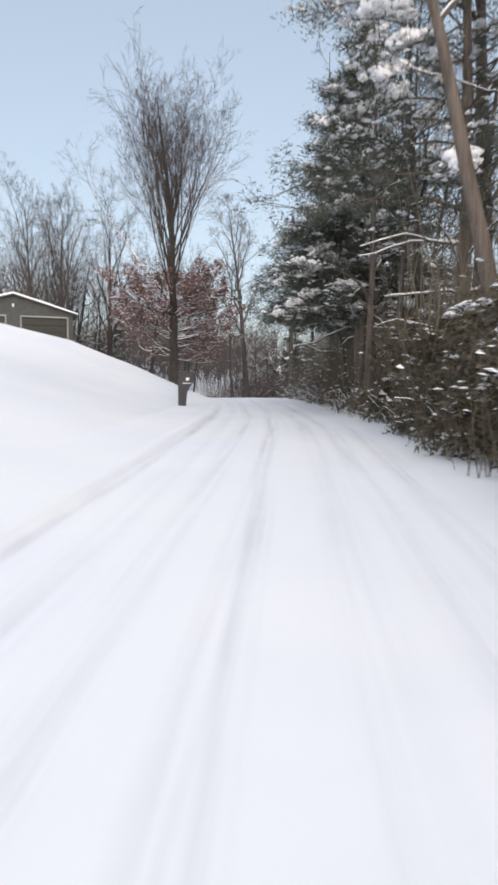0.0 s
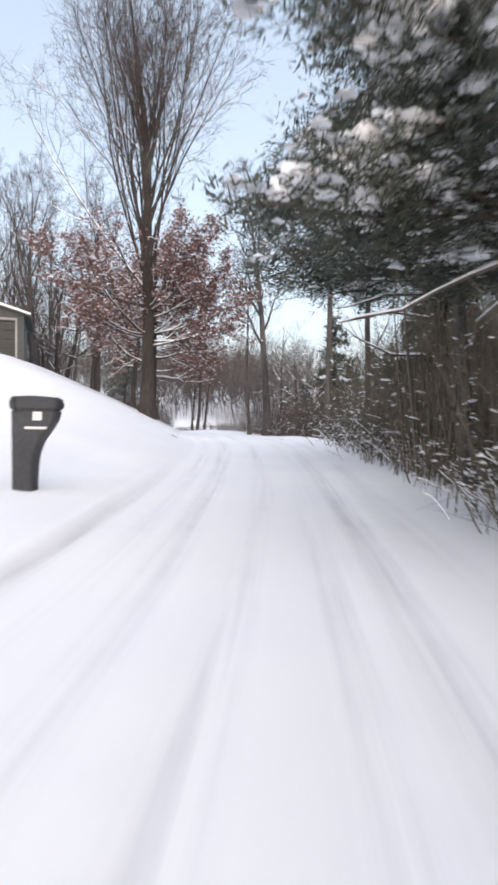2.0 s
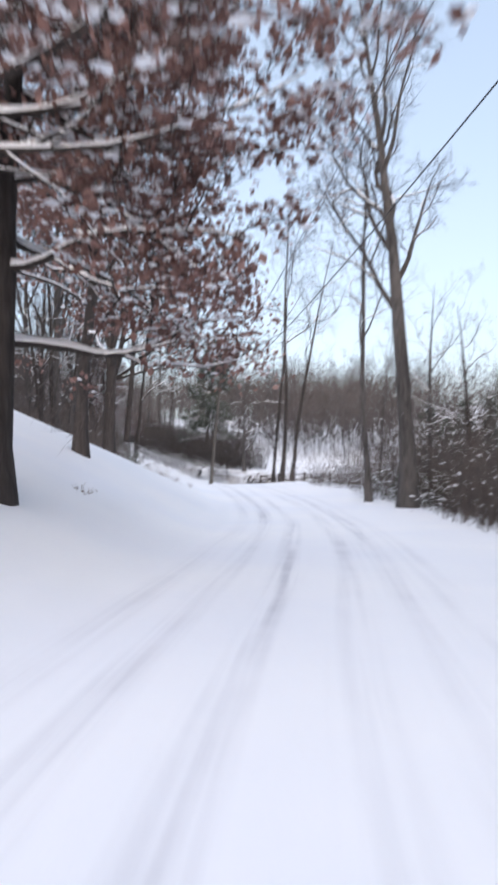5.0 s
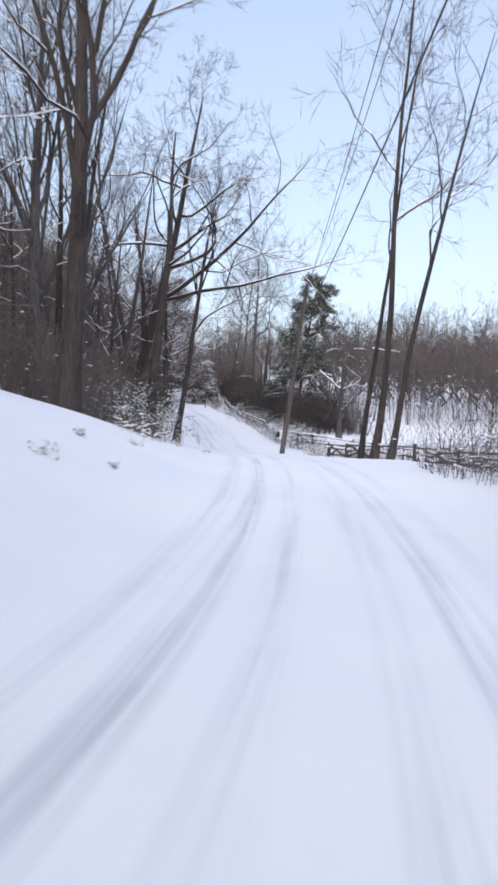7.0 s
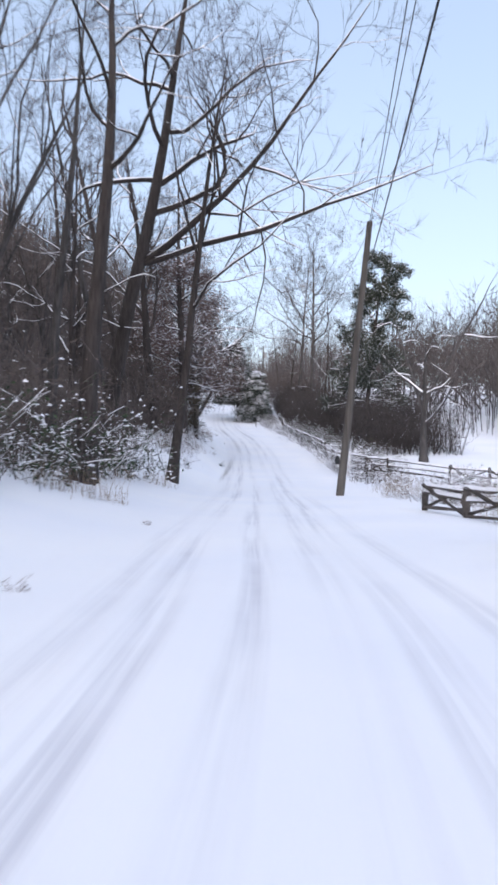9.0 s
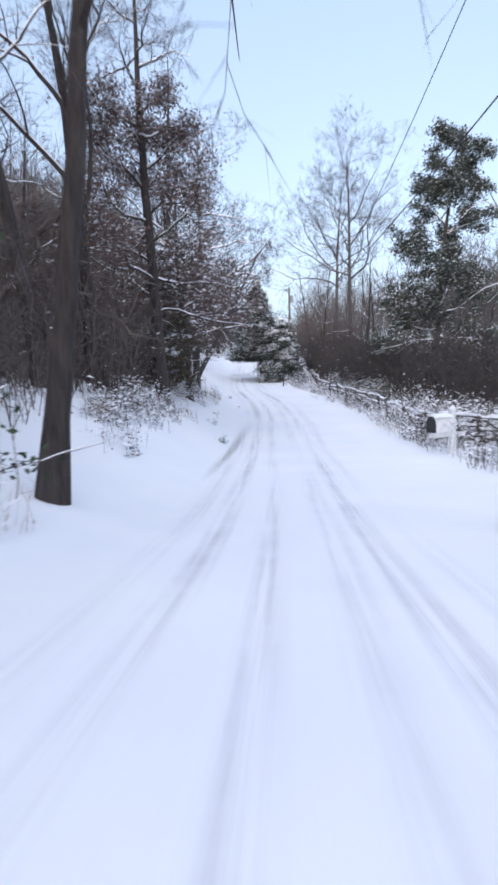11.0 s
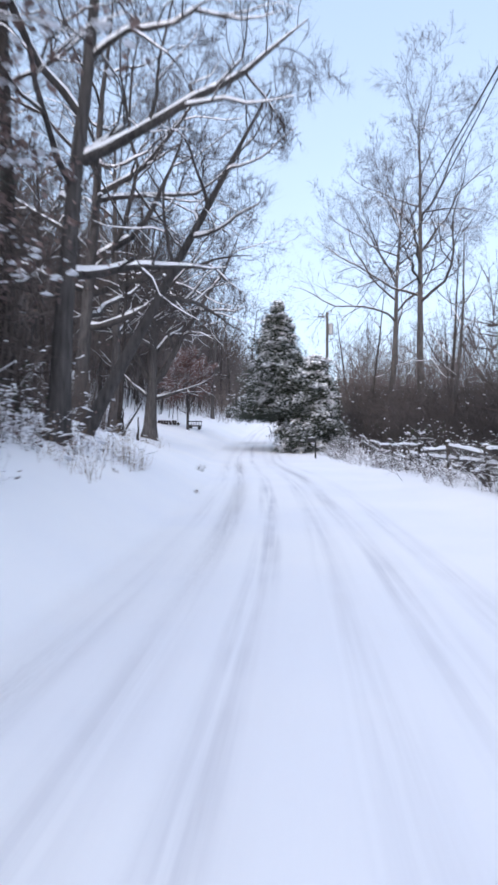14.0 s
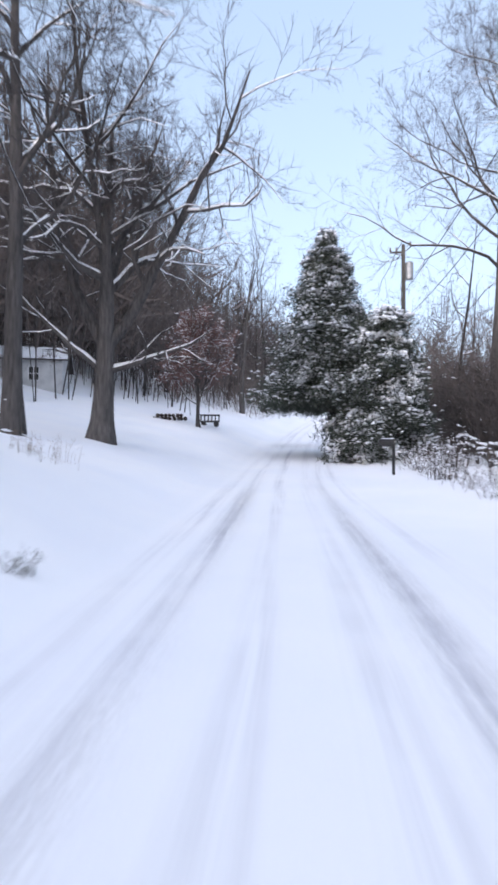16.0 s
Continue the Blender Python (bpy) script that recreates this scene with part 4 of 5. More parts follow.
def places(rng, n, s0, s1, d0, d1):
    """Random places on the ground within a stretch of the roadside."""
    s, d = s0 + (s1 - s0) * rng.random(n), d0 + (d1 - d0) * rng.random(n)
    x, y = np.interp(s, ALONG, ROAD[:, 0]), np.interp(s, ALONG, ROAD[:, 1])
    a, b = np.interp(s, ALONG, WAY[:, 0]), np.interp(s, ALONG, WAY[:, 1])
    x, y = x + d * b, y - d * a
    return np.stack([x, y, ground(x, y)], 1)


def thicket(name, seed, n, area, low, high, label, thick=0.008, mat=None, snow=0.06, leaf=0, leaf_mat=None, lump=0.05, clump=0.0, blade=False, slant=0.28):
    """Undergrowth that nobody could count: arching stems with side twigs, and snow caught on them."""
    rng = rng_of(seed)
    wood, white, leafy = Heap(), Heap(), Heap()
    p = places(rng, n, *area)
    if clump:
        c = places(rng, max(3, int(n / 60)), *area)
        p[:, :2] = c[rng.integers(0, len(c), n), :2] + rng.normal(size=(n, 2)) * clump
        p[:, 2] = ground(p[:, 0], p[:, 1])
    off = along(p[:, 0], p[:, 1])[1]
    p = p[(off > min(area[2:])) & (off < max(area[2:]))]
    n = len(p)
    h = low + (high - low) * rng.random(n) ** 1.6
    lean = np.clip(rng.normal(size=(n, 2)), -1.6, 1.6) * slant * np.minimum(1, 2.2 / h)[:, None]
    k = 3
    f = np.linspace(0, 1, k)
    pts = p[:, None] + np.stack([lean[:, :1] * h[:, None] * f**1.6, lean[:, 1:] * h[:, None] * f**1.6, h[:, None] * (f - 0.12 * f * f)], 2)
    pts[:, 0, 2] -= 0.1
    pts[:, 1:] += rng.normal(size=(n, k - 1, 3)) * 0.04 * h[:, None, None]
    strands(wood, pts, thick * (0.5 + rng.random(n)) * (0.6 + 0.25 * h))
    for rep in range(3):
        i = rng.integers(0, k - 1, n)
        q = 0.25 + 0.75 * rng.random(n)[:, None]
        base = pts[np.arange(n), i] * (1 - q) + pts[np.arange(n), i + 1] * q
        w = rng.normal(size=(n, 3)) * [1, 1, 0.5] + [0, 0, 0.5]
        w /= np.linalg.norm(w, axis=1)[:, None]
        tw = base[:, None] + w[:, None] * (h * (0.14 + 0.2 * rng.random(n)))[:, None, None] * np.linspace(0, 1, 2)[None, :, None]
        if blade:
            blades(wood, tw[:, 0], np.linalg.norm(tw[:, 1] - tw[:, 0], axis=1), rng, 0.035, 3 * w)
            blades(wood, base - w * 0.1, np.minimum(0.3 * h, 0.9), rng, 0.028, 0 * w)
            blades(wood, pts[:, 1] + rng.normal(size=(n, 3)) * 0.3, np.minimum(0.35 * h, 1.2), rng, 0.028, np.tile([0, 0, 0.8], (n, 1)))
        else:
            strands(wood, tw, np.full(n, thick * 0.5))
        some = rng.random(n) < snow
        if some.any():
            lumps(white, tw[some, 1], lump * (0.5 + rng.random(some.sum())), rng, 0.5, w[some])
        if leaf:
            some = rng.random(n) < leaf
            m = int(some.sum()) * 3
            cards(leafy, np.repeat(tw[some, 1], 3, 0) + rng.normal(size=(m, 3)) * 0.09, 0.065, rng, 0.55)
    ob = empty(name, Matrix(), label, "undergrowth", kind="stuff")
    tagged(piece("stemwork", wood.mesh("stemwork", mat or TWIG), ob), kind="stuff")
    if white.n:
        tagged(piece("snow", white.mesh("snow", SNOW), ob), kind="stuff")
    if leafy.n:
        tagged(piece("foliage", leafy.mesh("foliage", leaf_mat, False), ob), kind="stuff")
    return ob


def far_woods(name, seed, areas, label, tall=(10, 17), mat=None):
    """Woods too far off to tell the trees apart: stems with limbs and fine twigs."""
    rng = rng_of(seed)
    wood, fine = Heap(), Heap()
    for n, *area in areas:
        p = places(rng, n, *area)
        h = tall[0] + (tall[1] - tall[0]) * rng.random(n)
        k = 4
        f = np.linspace(0, 1, k)
        lean = rng.normal(size=(n, 2)) * 0.09
        pts = p[:, None] + np.stack([lean[:, :1] * h[:, None] * f, lean[:, 1:] * h[:, None] * f, h[:, None] * f], 2)
        pts[:, 0, 2] -= 0.3
        strands(wood, pts, 0.0018 * h + 0.03 * rng.random(n))
        for rep in range(13):
            q = 0.15 + 0.85 * rng.random(n)
            base = pts[:, 0] + (pts[:, -1] - pts[:, 0]) * q[:, None]
            a = rng.random(n) * 6.28
            w = np.stack([np.cos(a) * 0.75, np.sin(a) * 0.75, 0.55 + 0.5 * rng.random(n)], 1)
            long = h * 0.3 * (1.15 - q) * (0.6 + 0.8 * rng.random(n))
            limb = base[:, None] + w[:, None] * long[:, None, None] * np.linspace(0, 1, 2)[None, :, None]
            blades(fine, limb[:, 0], np.linalg.norm(limb[:, 1] - limb[:, 0], axis=1), rng, 0.03, 3 * w)
            for tw in range(5):
                q2 = 0.6 * rng.random(n)[:, None]
                b2 = limb[:, 0] * q2 + limb[:, 1] * (1 - q2)
                w2 = w + rng.normal(size=(n, 3)) * 0.6
                blades(fine, b2, long * 0.5, rng, 0.05, w2, 0.5)
    ob = empty(name, Matrix(), label, "woods", kind="stuff")
    tagged(piece("trunkwork", wood.mesh("trunkwork", BARK), ob), kind="stuff")
    tagged(piece("twigwork", fine.mesh("twigwork", mat or TWIG_FAR), ob), kind="stuff")
    return ob


# single trees of the near woods, copied from a few grown ones
SEEDLINGS = []
for seed, style, h, r, low, count in ((61, "forest", 15, 0.17, 0.35, (8, 5, 3, 3)), (62, "forest", 13, 0.13, 0.3, (8, 5, 3, 3)), (63, "upright", 14, 0.18, 0.3, (8, 5, 3, 3)),
                                      (64, "forest", 17, 0.22, 0.4, (8, 5, 3, 3)), (65, "upright", 11, 0.1, 0.25, (8, 5, 3, 3)), (66, "spread", 12, 0.17, 0.25, (8, 5, 3, 3))):
    rng = rng_of(seed)
    SEEDLINGS.append(tree_meshes(rng, grow(rng, h, r, style, low=low, count=count, levels=3), BARK if seed % 2 else BARK_DARK, 0.9, snow_min=0.02))
EVERGREENS = [cedar_meshes(rng_of(seed), h, r, 0.14, low=0.1, density=0.5, snow=0.35, shape=sh, spray=0.3, sprays=6, tuft=0.12) for seed, h, r, sh in ((71, 8.5, 2.3, 0.7), (72, 6.0, 2.0, 0.6), (73, 10.5, 2.5, 0.7))]
FIRST = {}


def grove(seed, n, area, group, label, kinds=SEEDLINGS, name="bare_tree", size=(0.8, 1.15)):
    """Trees of one stretch of woods, each an object of its own."""
    rng = rng_of(seed)
    for x, y, z in places(rng, n, *area):
        k = int(rng.integers(0, len(kinds)))
        m = Matrix.Translation((x, y, z - 0.12)) @ pose(0, 0, 0, rng.normal() * 4.5, rng.normal() * 4.5, rng.random() * 360) @ Matrix.Scale(size[0] + (size[1] - size[0]) * rng.random(), 4)
        key = (name, k)
        if key not in FIRST:
            ob = plant(name, kinds[k], (0, 0, 0), 0, label, "tree", group)
            ob.matrix_basis = m
            FIRST[key] = ob
        else:
            ob = FIRST[key].copy()
            scene.collection.objects.link(ob)
            ob.matrix_basis = m
            tagged(ob, label, "tree", group)
            for c in FIRST[key].children:
                cc = c.copy()
                scene.collection.objects.link(cc)
                cc.parent = ob
    return None


grove(81, 19, (3, 42, 4.2, 13), "woods beside the lane", "bare woodland tree with a dark trunk and snowy twigs")
grove(82, 16, (0, 44, 13, 36), "woods beside the lane", "bare woodland tree deeper in the woods")
grove(83, 3, (64, 78, 5, 9), "trees beyond the crest", "bare tree below the road beyond the crest", size=(0.5, 0.7))
grove(80, 14, (46, 66, 8, 30), "woods beside the lane", "small bare tree on the slope below the road", size=(0.4, 0.62))
grove(84, 24, (80, 118, -24, -6.5), "wooded bank", "bare woodland tree on the snowy bank")
grove(85, 9, (110, 132, -18, -5.2), "wooded bank", "bare tree in the roadside thicket")
grove(86, 64, (135, 215, -44, -17), "wooded hill", "bare tree on the wooded hillside above the lawn", size=(0.95, 1.35))
grove(87, 8, (124, 190, 12, 26), "woods behind the fence", "bare tree in the brush behind the fence", size=(0.45, 0.75))
grove(79, 2, (148, 163, 9.5, 13), "woods behind the fence", "tall bare tree rising out of the brush behind the fence", size=(0.75, 1.0))
grove(88, 18, (180, 235, -18, -5), "wooded hill", "bare tree where the road climbs")
grove(89, 5, (182, 235, 6, 20), "woods behind the fence", "bare tree where the road climbs")
grove(90, 12, (62, 82, -26, -8), "wooded bank", "bare tree at the top of the bank", size=(0.6, 0.95))
grove(92, 16, (92, 130, 44, 64), "evergreens beyond the field", "snow-dusted evergreen at the edge of a far field", EVERGREENS, "evergreen_tree", (0.8, 1.3))
grove(93, 14, (70, 110, 26, 52), "evergreens beyond the field", "snow-dusted evergreen at the edge of a far field", EVERGREENS, "evergreen_tree", (0.7, 1.2))
grove(91, 18, (43, 66, 6, 34), "evergreens in the woods", "snow-dusted evergreen among bare trees", EVERGREENS, "evergreen_tree")

grove(78, 12, (60, 84, 9, 25), "evergreens in the woods", "small snow-dusted evergreen in the hollow beyond the crest", EVERGREENS, "evergreen_tree", (0.4, 0.72))

far_woods("woods", 94, [(260, 40, 84, 30, 75), (240, 84, 125, 52, 80), (420, 130, 190, 20, 60), (700, 40, 200, 62, 150), (260, 62, 135, -60, -20), (420, 135, 215, -80, -24), (520, 205, 320, -90, -8), (520, 205, 320, 8, 100), (160, -10, 45, 24, 70)],
          "bare grey-brown winter woods on the hills around")
far_woods("woods", 96, [(420, 138, 215, -48, -18)], "tall bare woods on the slope above the lawn", tall=(14, 22), mat=TWIG)
far_woods("woods", 97, [(650, 176, 262, -34, -7), (100, 190, 240, 7, 24), (170, 268, 330, -10, 10)], "brown bare woods on the rise beyond the lawn", tall=(8, 14))
far_woods("woods", 98, [(300, 148, 205, -32, -13)], "tall bare woods close behind the lawn", tall=(13, 19), mat=TWIG)
far_woods("woods", 95, [(110, 66, 95, -34, -12), (80, 60, 95, -70, -26), (60, 75, 132, -24, -9)], "bare woods behind the bank", tall=(7, 12))

thicket("undergrowth", 121, 3600, (58, 84, 8, 27), 0.8, 4.6, "snowy grey brush in the hollow beyond the crest", thick=0.011, snow=0.14, lump=0.06, mat=TWIG_FAR, blade=True, slant=0.5)
thicket("undergrowth", 118, 1200, (44, 62, 5.0, 8), 0.5, 3.0, "snowy brush below the road's edge", snow=0.1, lump=0.04, clump=0.8, slant=0.5)
thicket("undergrowth", 101, 3600, (1, 39, 2.15, 6.5), 0.5, 4.0, "tangled roadside brush with snow caught in it", lump=0.04, snow=0.16, mat=TWIG_OLIVE, leaf=0.15, leaf_mat=LEAF_BROWN, clump=0.8, slant=0.4)
thicket("undergrowth", 122, 1100, (14, 37, 2.5, 6.0), 1.5, 6.5, "upright tan saplings and vines at the road's edge", thick=0.011, snow=0.1, lump=0.05, mat=TWIG_OLIVE, clump=0.7, slant=0.09)
thicket("undergrowth", 102, 2600, (0, 64, 6.5, 20), 1.0, 5.5, "brown brush between the woodland trunks", thick=0.01, snow=0.08, lump=0.055, mat=TWIG_OLIVE, blade=True, slant=0.45)
thicket("undergrowth", 103, 6000, (121, 178, 7.4, 15), 1.0, 5.2, "dense dark brown thicket behind the fence", thick=0.013, snow=0.03, mat=TWIG_DARK, blade=True, slant=0.45)
thicket("undergrowth", 104, 2600, (104, 172, 4.2, 7.0), 0.3, 1.4, "snowy weeds and briars along the fence", snow=0.25, clump=0.5)
thicket("undergrowth", 105, 2600, (80, 130, -12, -5.4), 0.8, 4.2, "tangled brush on the wooded bank", thick=0.01, snow=0.05, leaf=0.3, leaf_mat=LEAF_BROWN, blade=True, slant=0.45)
thicket("undergrowth", 120, 900, (104, 130, -5.2, -3.2), 0.2, 0.8, "snowy weeds and seedlings on the bank", snow=0.45, mat=TWIG, leaf=0.3, leaf_mat=LEAF_BROWN, clump=0.4, thick=0.005, lump=0.05)
thicket("undergrowth", 106, 900, (76, 132, -5, -3.0), 0.2, 0.9, "weeds and seedlings poking out of the snow", snow=0.2, mat=WEED, clump=0.35, thick=0.005)
thicket("undergrowth", 107, 1500, (64, 130, -50, -14), 1.5, 6.5, "brown brush below the bare trees of the slope", thick=0.013, snow=0.02, blade=True, slant=0.45)
thicket("undergrowth", 108, 5200, (135, 215, -50, -18), 1.0, 6.5, "brown brush under the trees above the lawn", thick=0.012, snow=0.02, blade=True, slant=0.45)
thicket("undergrowth", 109, 3000, (44, 82, 26, 60), 1.5, 6.0, "brown brush at the edge of the far woods", thick=0.014, snow=0.02, blade=True, slant=0.45)
thicket("undergrowth", 110, 700, (82, 104, 4.2, 7.5), 0.2, 1.1, "weeds along the fence", snow=0.1, mat=WEED, clump=0.4, thick=0.005)
thicket("undergrowth", 119, 2200, (55, 70, 3.6, 10), 0.6, 3.6, "dark snowy brush on the slope beside the crest", thick=0.009, snow=0.1, lump=0.04, clump=0.9, slant=0.45)
thicket("undergrowth", 111, 800, (60, 80, 3.2, 8), 0.4, 2.2, "brush below the crest of the road", snow=0.12, clump=0.6)
thicket("undergrowth", 112, 2000, (176, 240, 4.5, 16), 0.8, 6.0, "brush where the road climbs", thick=0.012, snow=0.03, blade=True, slant=0.45)
thicket("undergrowth", 113, 2000, (185, 240, -16, -4), 0.8, 6.0, "brush where the road climbs", thick=0.012, snow=0.03, blade=True, slant=0.45)
thicket("undergrowth", 115, 1800, (124, 146, -9.5, -5.2), 0.4, 2.6, "brush and saplings under the trees at the lawn's edge", thick=0.008, snow=0.08, clump=0.7)
thicket("undergrowth", 116, 220, (128, 150, -5.4, -3.6), 0.15, 0.6, "dry weeds at the lawn's edge", snow=0.12, mat=WEED, clump=0.4, thick=0.005)
thicket("undergrowth", 117, 1200, (108, 131, -10, -4.6), 1.5, 6.5, "brown tangle of saplings and vines beside the road", thick=0.011, snow=0.08, leaf=0.8, leaf_mat=LEAF_BROWN, blade=True, slant=0.4)
thicket("undergrowth", 114, 1500, (84, 128, 52, 72), 1.5, 6.0, "brown brush at the top of the snowy field", thick=0.014, snow=0.02, blade=True, slant=0.45)



# ---- built things ----
GARAGE_WALL = noisy("grey_green_siding", (0.048, 0.054, 0.054), (0.075, 0.083, 0.082), 3.0, 0.6, 0.15)
GARAGE_DOOR = noisy("dark_door_panels", (0.026, 0.028, 0.027), (0.04, 0.043, 0.041), 2.5, 0.5, 0.1)
TRIM = noisy("pale_trim", (0.22, 0.225, 0.22), (0.32, 0.32, 0.31), 4.0, 0.6, 0.1)
PLASTIC = noisy("charcoal_plastic", (0.03, 0.032, 0.037), (0.05, 0.053, 0.06), 20.0, 0.55, 0.2, depth=0.004)
BLACK = noisy("black_paint", (0.015, 0.015, 0.016), (0.035, 0.035, 0.036), 14.0, 0.5, 0.2, depth=0.004)
WHITE = noisy("white_paint", (0.6, 0.61, 0.62), (0.78, 0.78, 0.78), 6.0, 0.6, 0.2, depth=0.005)
BLOCK = noisy("white_block_wall", (0.42, 0.43, 0.44), (0.68, 0.68, 0.67), 1.6, 0.85, 0.4)
POLE = noisy("weathered_pole", (0.055, 0.05, 0.046), (0.14, 0.128, 0.115), 12.0, 0.9, 0.6, stretch=(1, 1, 0.05), depth=0.01)
RAIL = noisy("grey_split_rails", (0.04, 0.036, 0.033), (0.125, 0.11, 0.1), 10.0, 0.95, 0.7, per_object=0.3, depth=0.02)
METAL = noisy("grey_metal", (0.25, 0.26, 0.27), (0.4, 0.41, 0.42), 8.0, 0.45, 0.1, metal=0.6)
WIRE = noisy("black_cable", (0.02, 0.02, 0.022), (0.04, 0.04, 0.042), 4.0, 0.6, 0.0)
CERAMIC = noisy("brown_porcelain", (0.07, 0.05, 0.04), (0.14, 0.1, 0.08), 9.0, 0.3, 0.0)


def glass():
    m, n, l, b = material("dark_window_glass")
    b.inputs["Base Color"].default_value = (0.02, 0.025, 0.03, 1)
    b.inputs["Roughness"].default_value = 0.06
    t = n.new("ShaderNodeTexNoise")
    t.inputs["Scale"].default_value = 3.0
    r = n.new("ShaderNodeMapRange")
    r.inputs["To Min"].default_value, r.inputs["To Max"].default_value = 0.04, 0.14
    l.new(t.outputs["Fac"], r.inputs["Value"])
    l.new(r.outputs["Result"], b.inputs["Roughness"])
    return m


GLASS = glass()


def prism(bm, outline, y0, y1):
    """A solid from an outline in x and z, between two depths."""
    a = [bm.verts.new((x, y0, z)) for x, z in outline]
    b = [bm.verts.new((x, y1, z)) for x, z in outline]
    bm.faces.new(list(reversed(a)))
    bm.faces.new(b)
    n = len(a)
    for i in range(n):
        bm.faces.new((a[i], a[(i + 1) % n], b[(i + 1) % n], b[i]))
    bmesh.ops.recalc_face_normals(bm, faces=bm.faces)
    return bm


def gable_roof(width, depth, eave, rise, over, thick, bulge=0.0):
    """A pitched slab over a building, its ridge along the depth."""
    h = width / 2 + over
    drop = rise * over / (width / 2)
    out = [(-h, eave - drop), (0, eave + rise), (h, eave - drop), (h, eave - drop + thick), (h * 0.5, eave + rise / 2 + thick + bulge - drop / 2), (0, eave + rise + thick + bulge * 0.6), (-h * 0.5, eave + rise / 2 + thick + bulge - drop / 2), (-h, eave - drop + thick)]
    return prism(bmesh.new(), out, -over, depth + over)


def snowy_slab(size, at, parent, name="snow", seed=0):
    """A soft pillow of snow on a flat top."""
    rng = rng_of(900 + seed)
    bm = bmesh.new()
    nx, ny = max(3, int(size[0] / 0.06)), max(3, int(size[1] / 0.06))
    bmesh.ops.create_grid(bm, x_segments=nx, y_segments=ny, size=0.5)
    for v in bm.verts:
        u, w = abs(v.co.x) * 2, abs(v.co.y) * 2
        edge = max(0.0, (1 - u**6)) * max(0.0, (1 - w**6))
        v.co = Vector((v.co.x * size[0], v.co.y * size[1], size[2] * (edge**0.5) * (0.85 + 0.25 * rng.random()))) + Vector(at)
    for f in bm.faces:
        f.smooth = True
    return part(name, bm, SNOW, parent, "pillow of fresh snow")


def garage():
    a = 20.0
    m = Matrix.Translation((-13.7, 60.3, ground(-14.0, 60.3) - 0.1)) @ pose(0, 0, 0, 0, 0, a)
    ob = empty("garage", m, "dark grey-green two-door garage with a snowy low gable roof", "garage")
    w, dp, e, rise, t = 9.2, 8.0, 3.0, 1.35, 0.15
    c = -w / 2

    def wall(outline, y0, y1):
        bm = prism(bmesh.new(), [(x + c, z) for x, z in outline], y0, y1)
        part("wall", bm, GARAGE_WALL, ob)

    # front wall in pieces round the two door openings
    h, d1, d2 = w / 2, (0.62, 4.12), (-4.12, -0.62)
    wall([(d1[1], -0.6), (h, -0.6), (h, e), (d1[1], e)], 0, t)
    wall([(d2[1], -0.6), (d1[0], -0.6), (d1[0], e), (d2[1], e)], 0, t)
    wall([(-h, -0.6), (d2[0], -0.6), (d2[0], e), (-h, e)], 0, t)
    for d in (d1, d2):
        wall([(d[0], 2.62), (d[1], 2.62), (d[1], e), (d[0], e)], 0, t)
    wall([(-h, e), (h, e), (0, e + rise)], 0, t)
    wall([(-h, -0.6), (h, -0.6), (h, e), (0, e + rise), (-h, e)], dp - t, dp)
    wall([(-h, -0.6), (-h + t, -0.6), (-h + t, e), (-h, e)], t, dp - t)
    wall([(h - t, -0.6), (h, -0.6), (h, e), (h - t, e)], t, dp - t)
    for d in (d1, d2):
        door = empty("garage_door", Matrix(), "", "")
        door.parent = ob
        mid = (d[0] + d[1]) / 2 + c
        for k in range(5):
            bm = box(bmesh.new(), (d[1] - d[0] - 0.02, 0.05, 0.5), (mid, 0.09, 0.26 + k * 0.52), 0.012)
            part("panel", bm, GARAGE_DOOR, door)
        for x in (d[0] - 0.05, d[1] + 0.05):
            part("trim", box(bmesh.new(), (0.12, 0.05, 2.68), (x + c, -0.027, 1.34), 0.008), TRIM, ob, "pale door trim")
        part("trim", box(bmesh.new(), (d[1] - d[0] + 0.22, 0.05, 0.12), (mid, -0.027, 2.745), 0.008), TRIM, ob, "pale door trim")
    roof = part("roof", gable_roof(w, dp, e, rise, 0.4, 0.1), GARAGE_WALL, ob)
    roof.location.x = c
    sn = part("snow", gable_roof(w, dp, e + 0.104, rise, 0.38, 0.1, 0.06), SNOW, ob, "layer of snow")
    sn.location.x = c
    lamp = bmesh.new()
    tube_between(lamp, (c, -0.12, e + 0.42), (c, -0.12, e + 0.68), 0.07, 0.11, 12)
    box(lamp, (0.08, 0.12, 0.08), (c, -0.06, e + 0.62), 0.01)
    part("wall_lamp", lamp, WHITE, ob, "small white lamp")


garage()


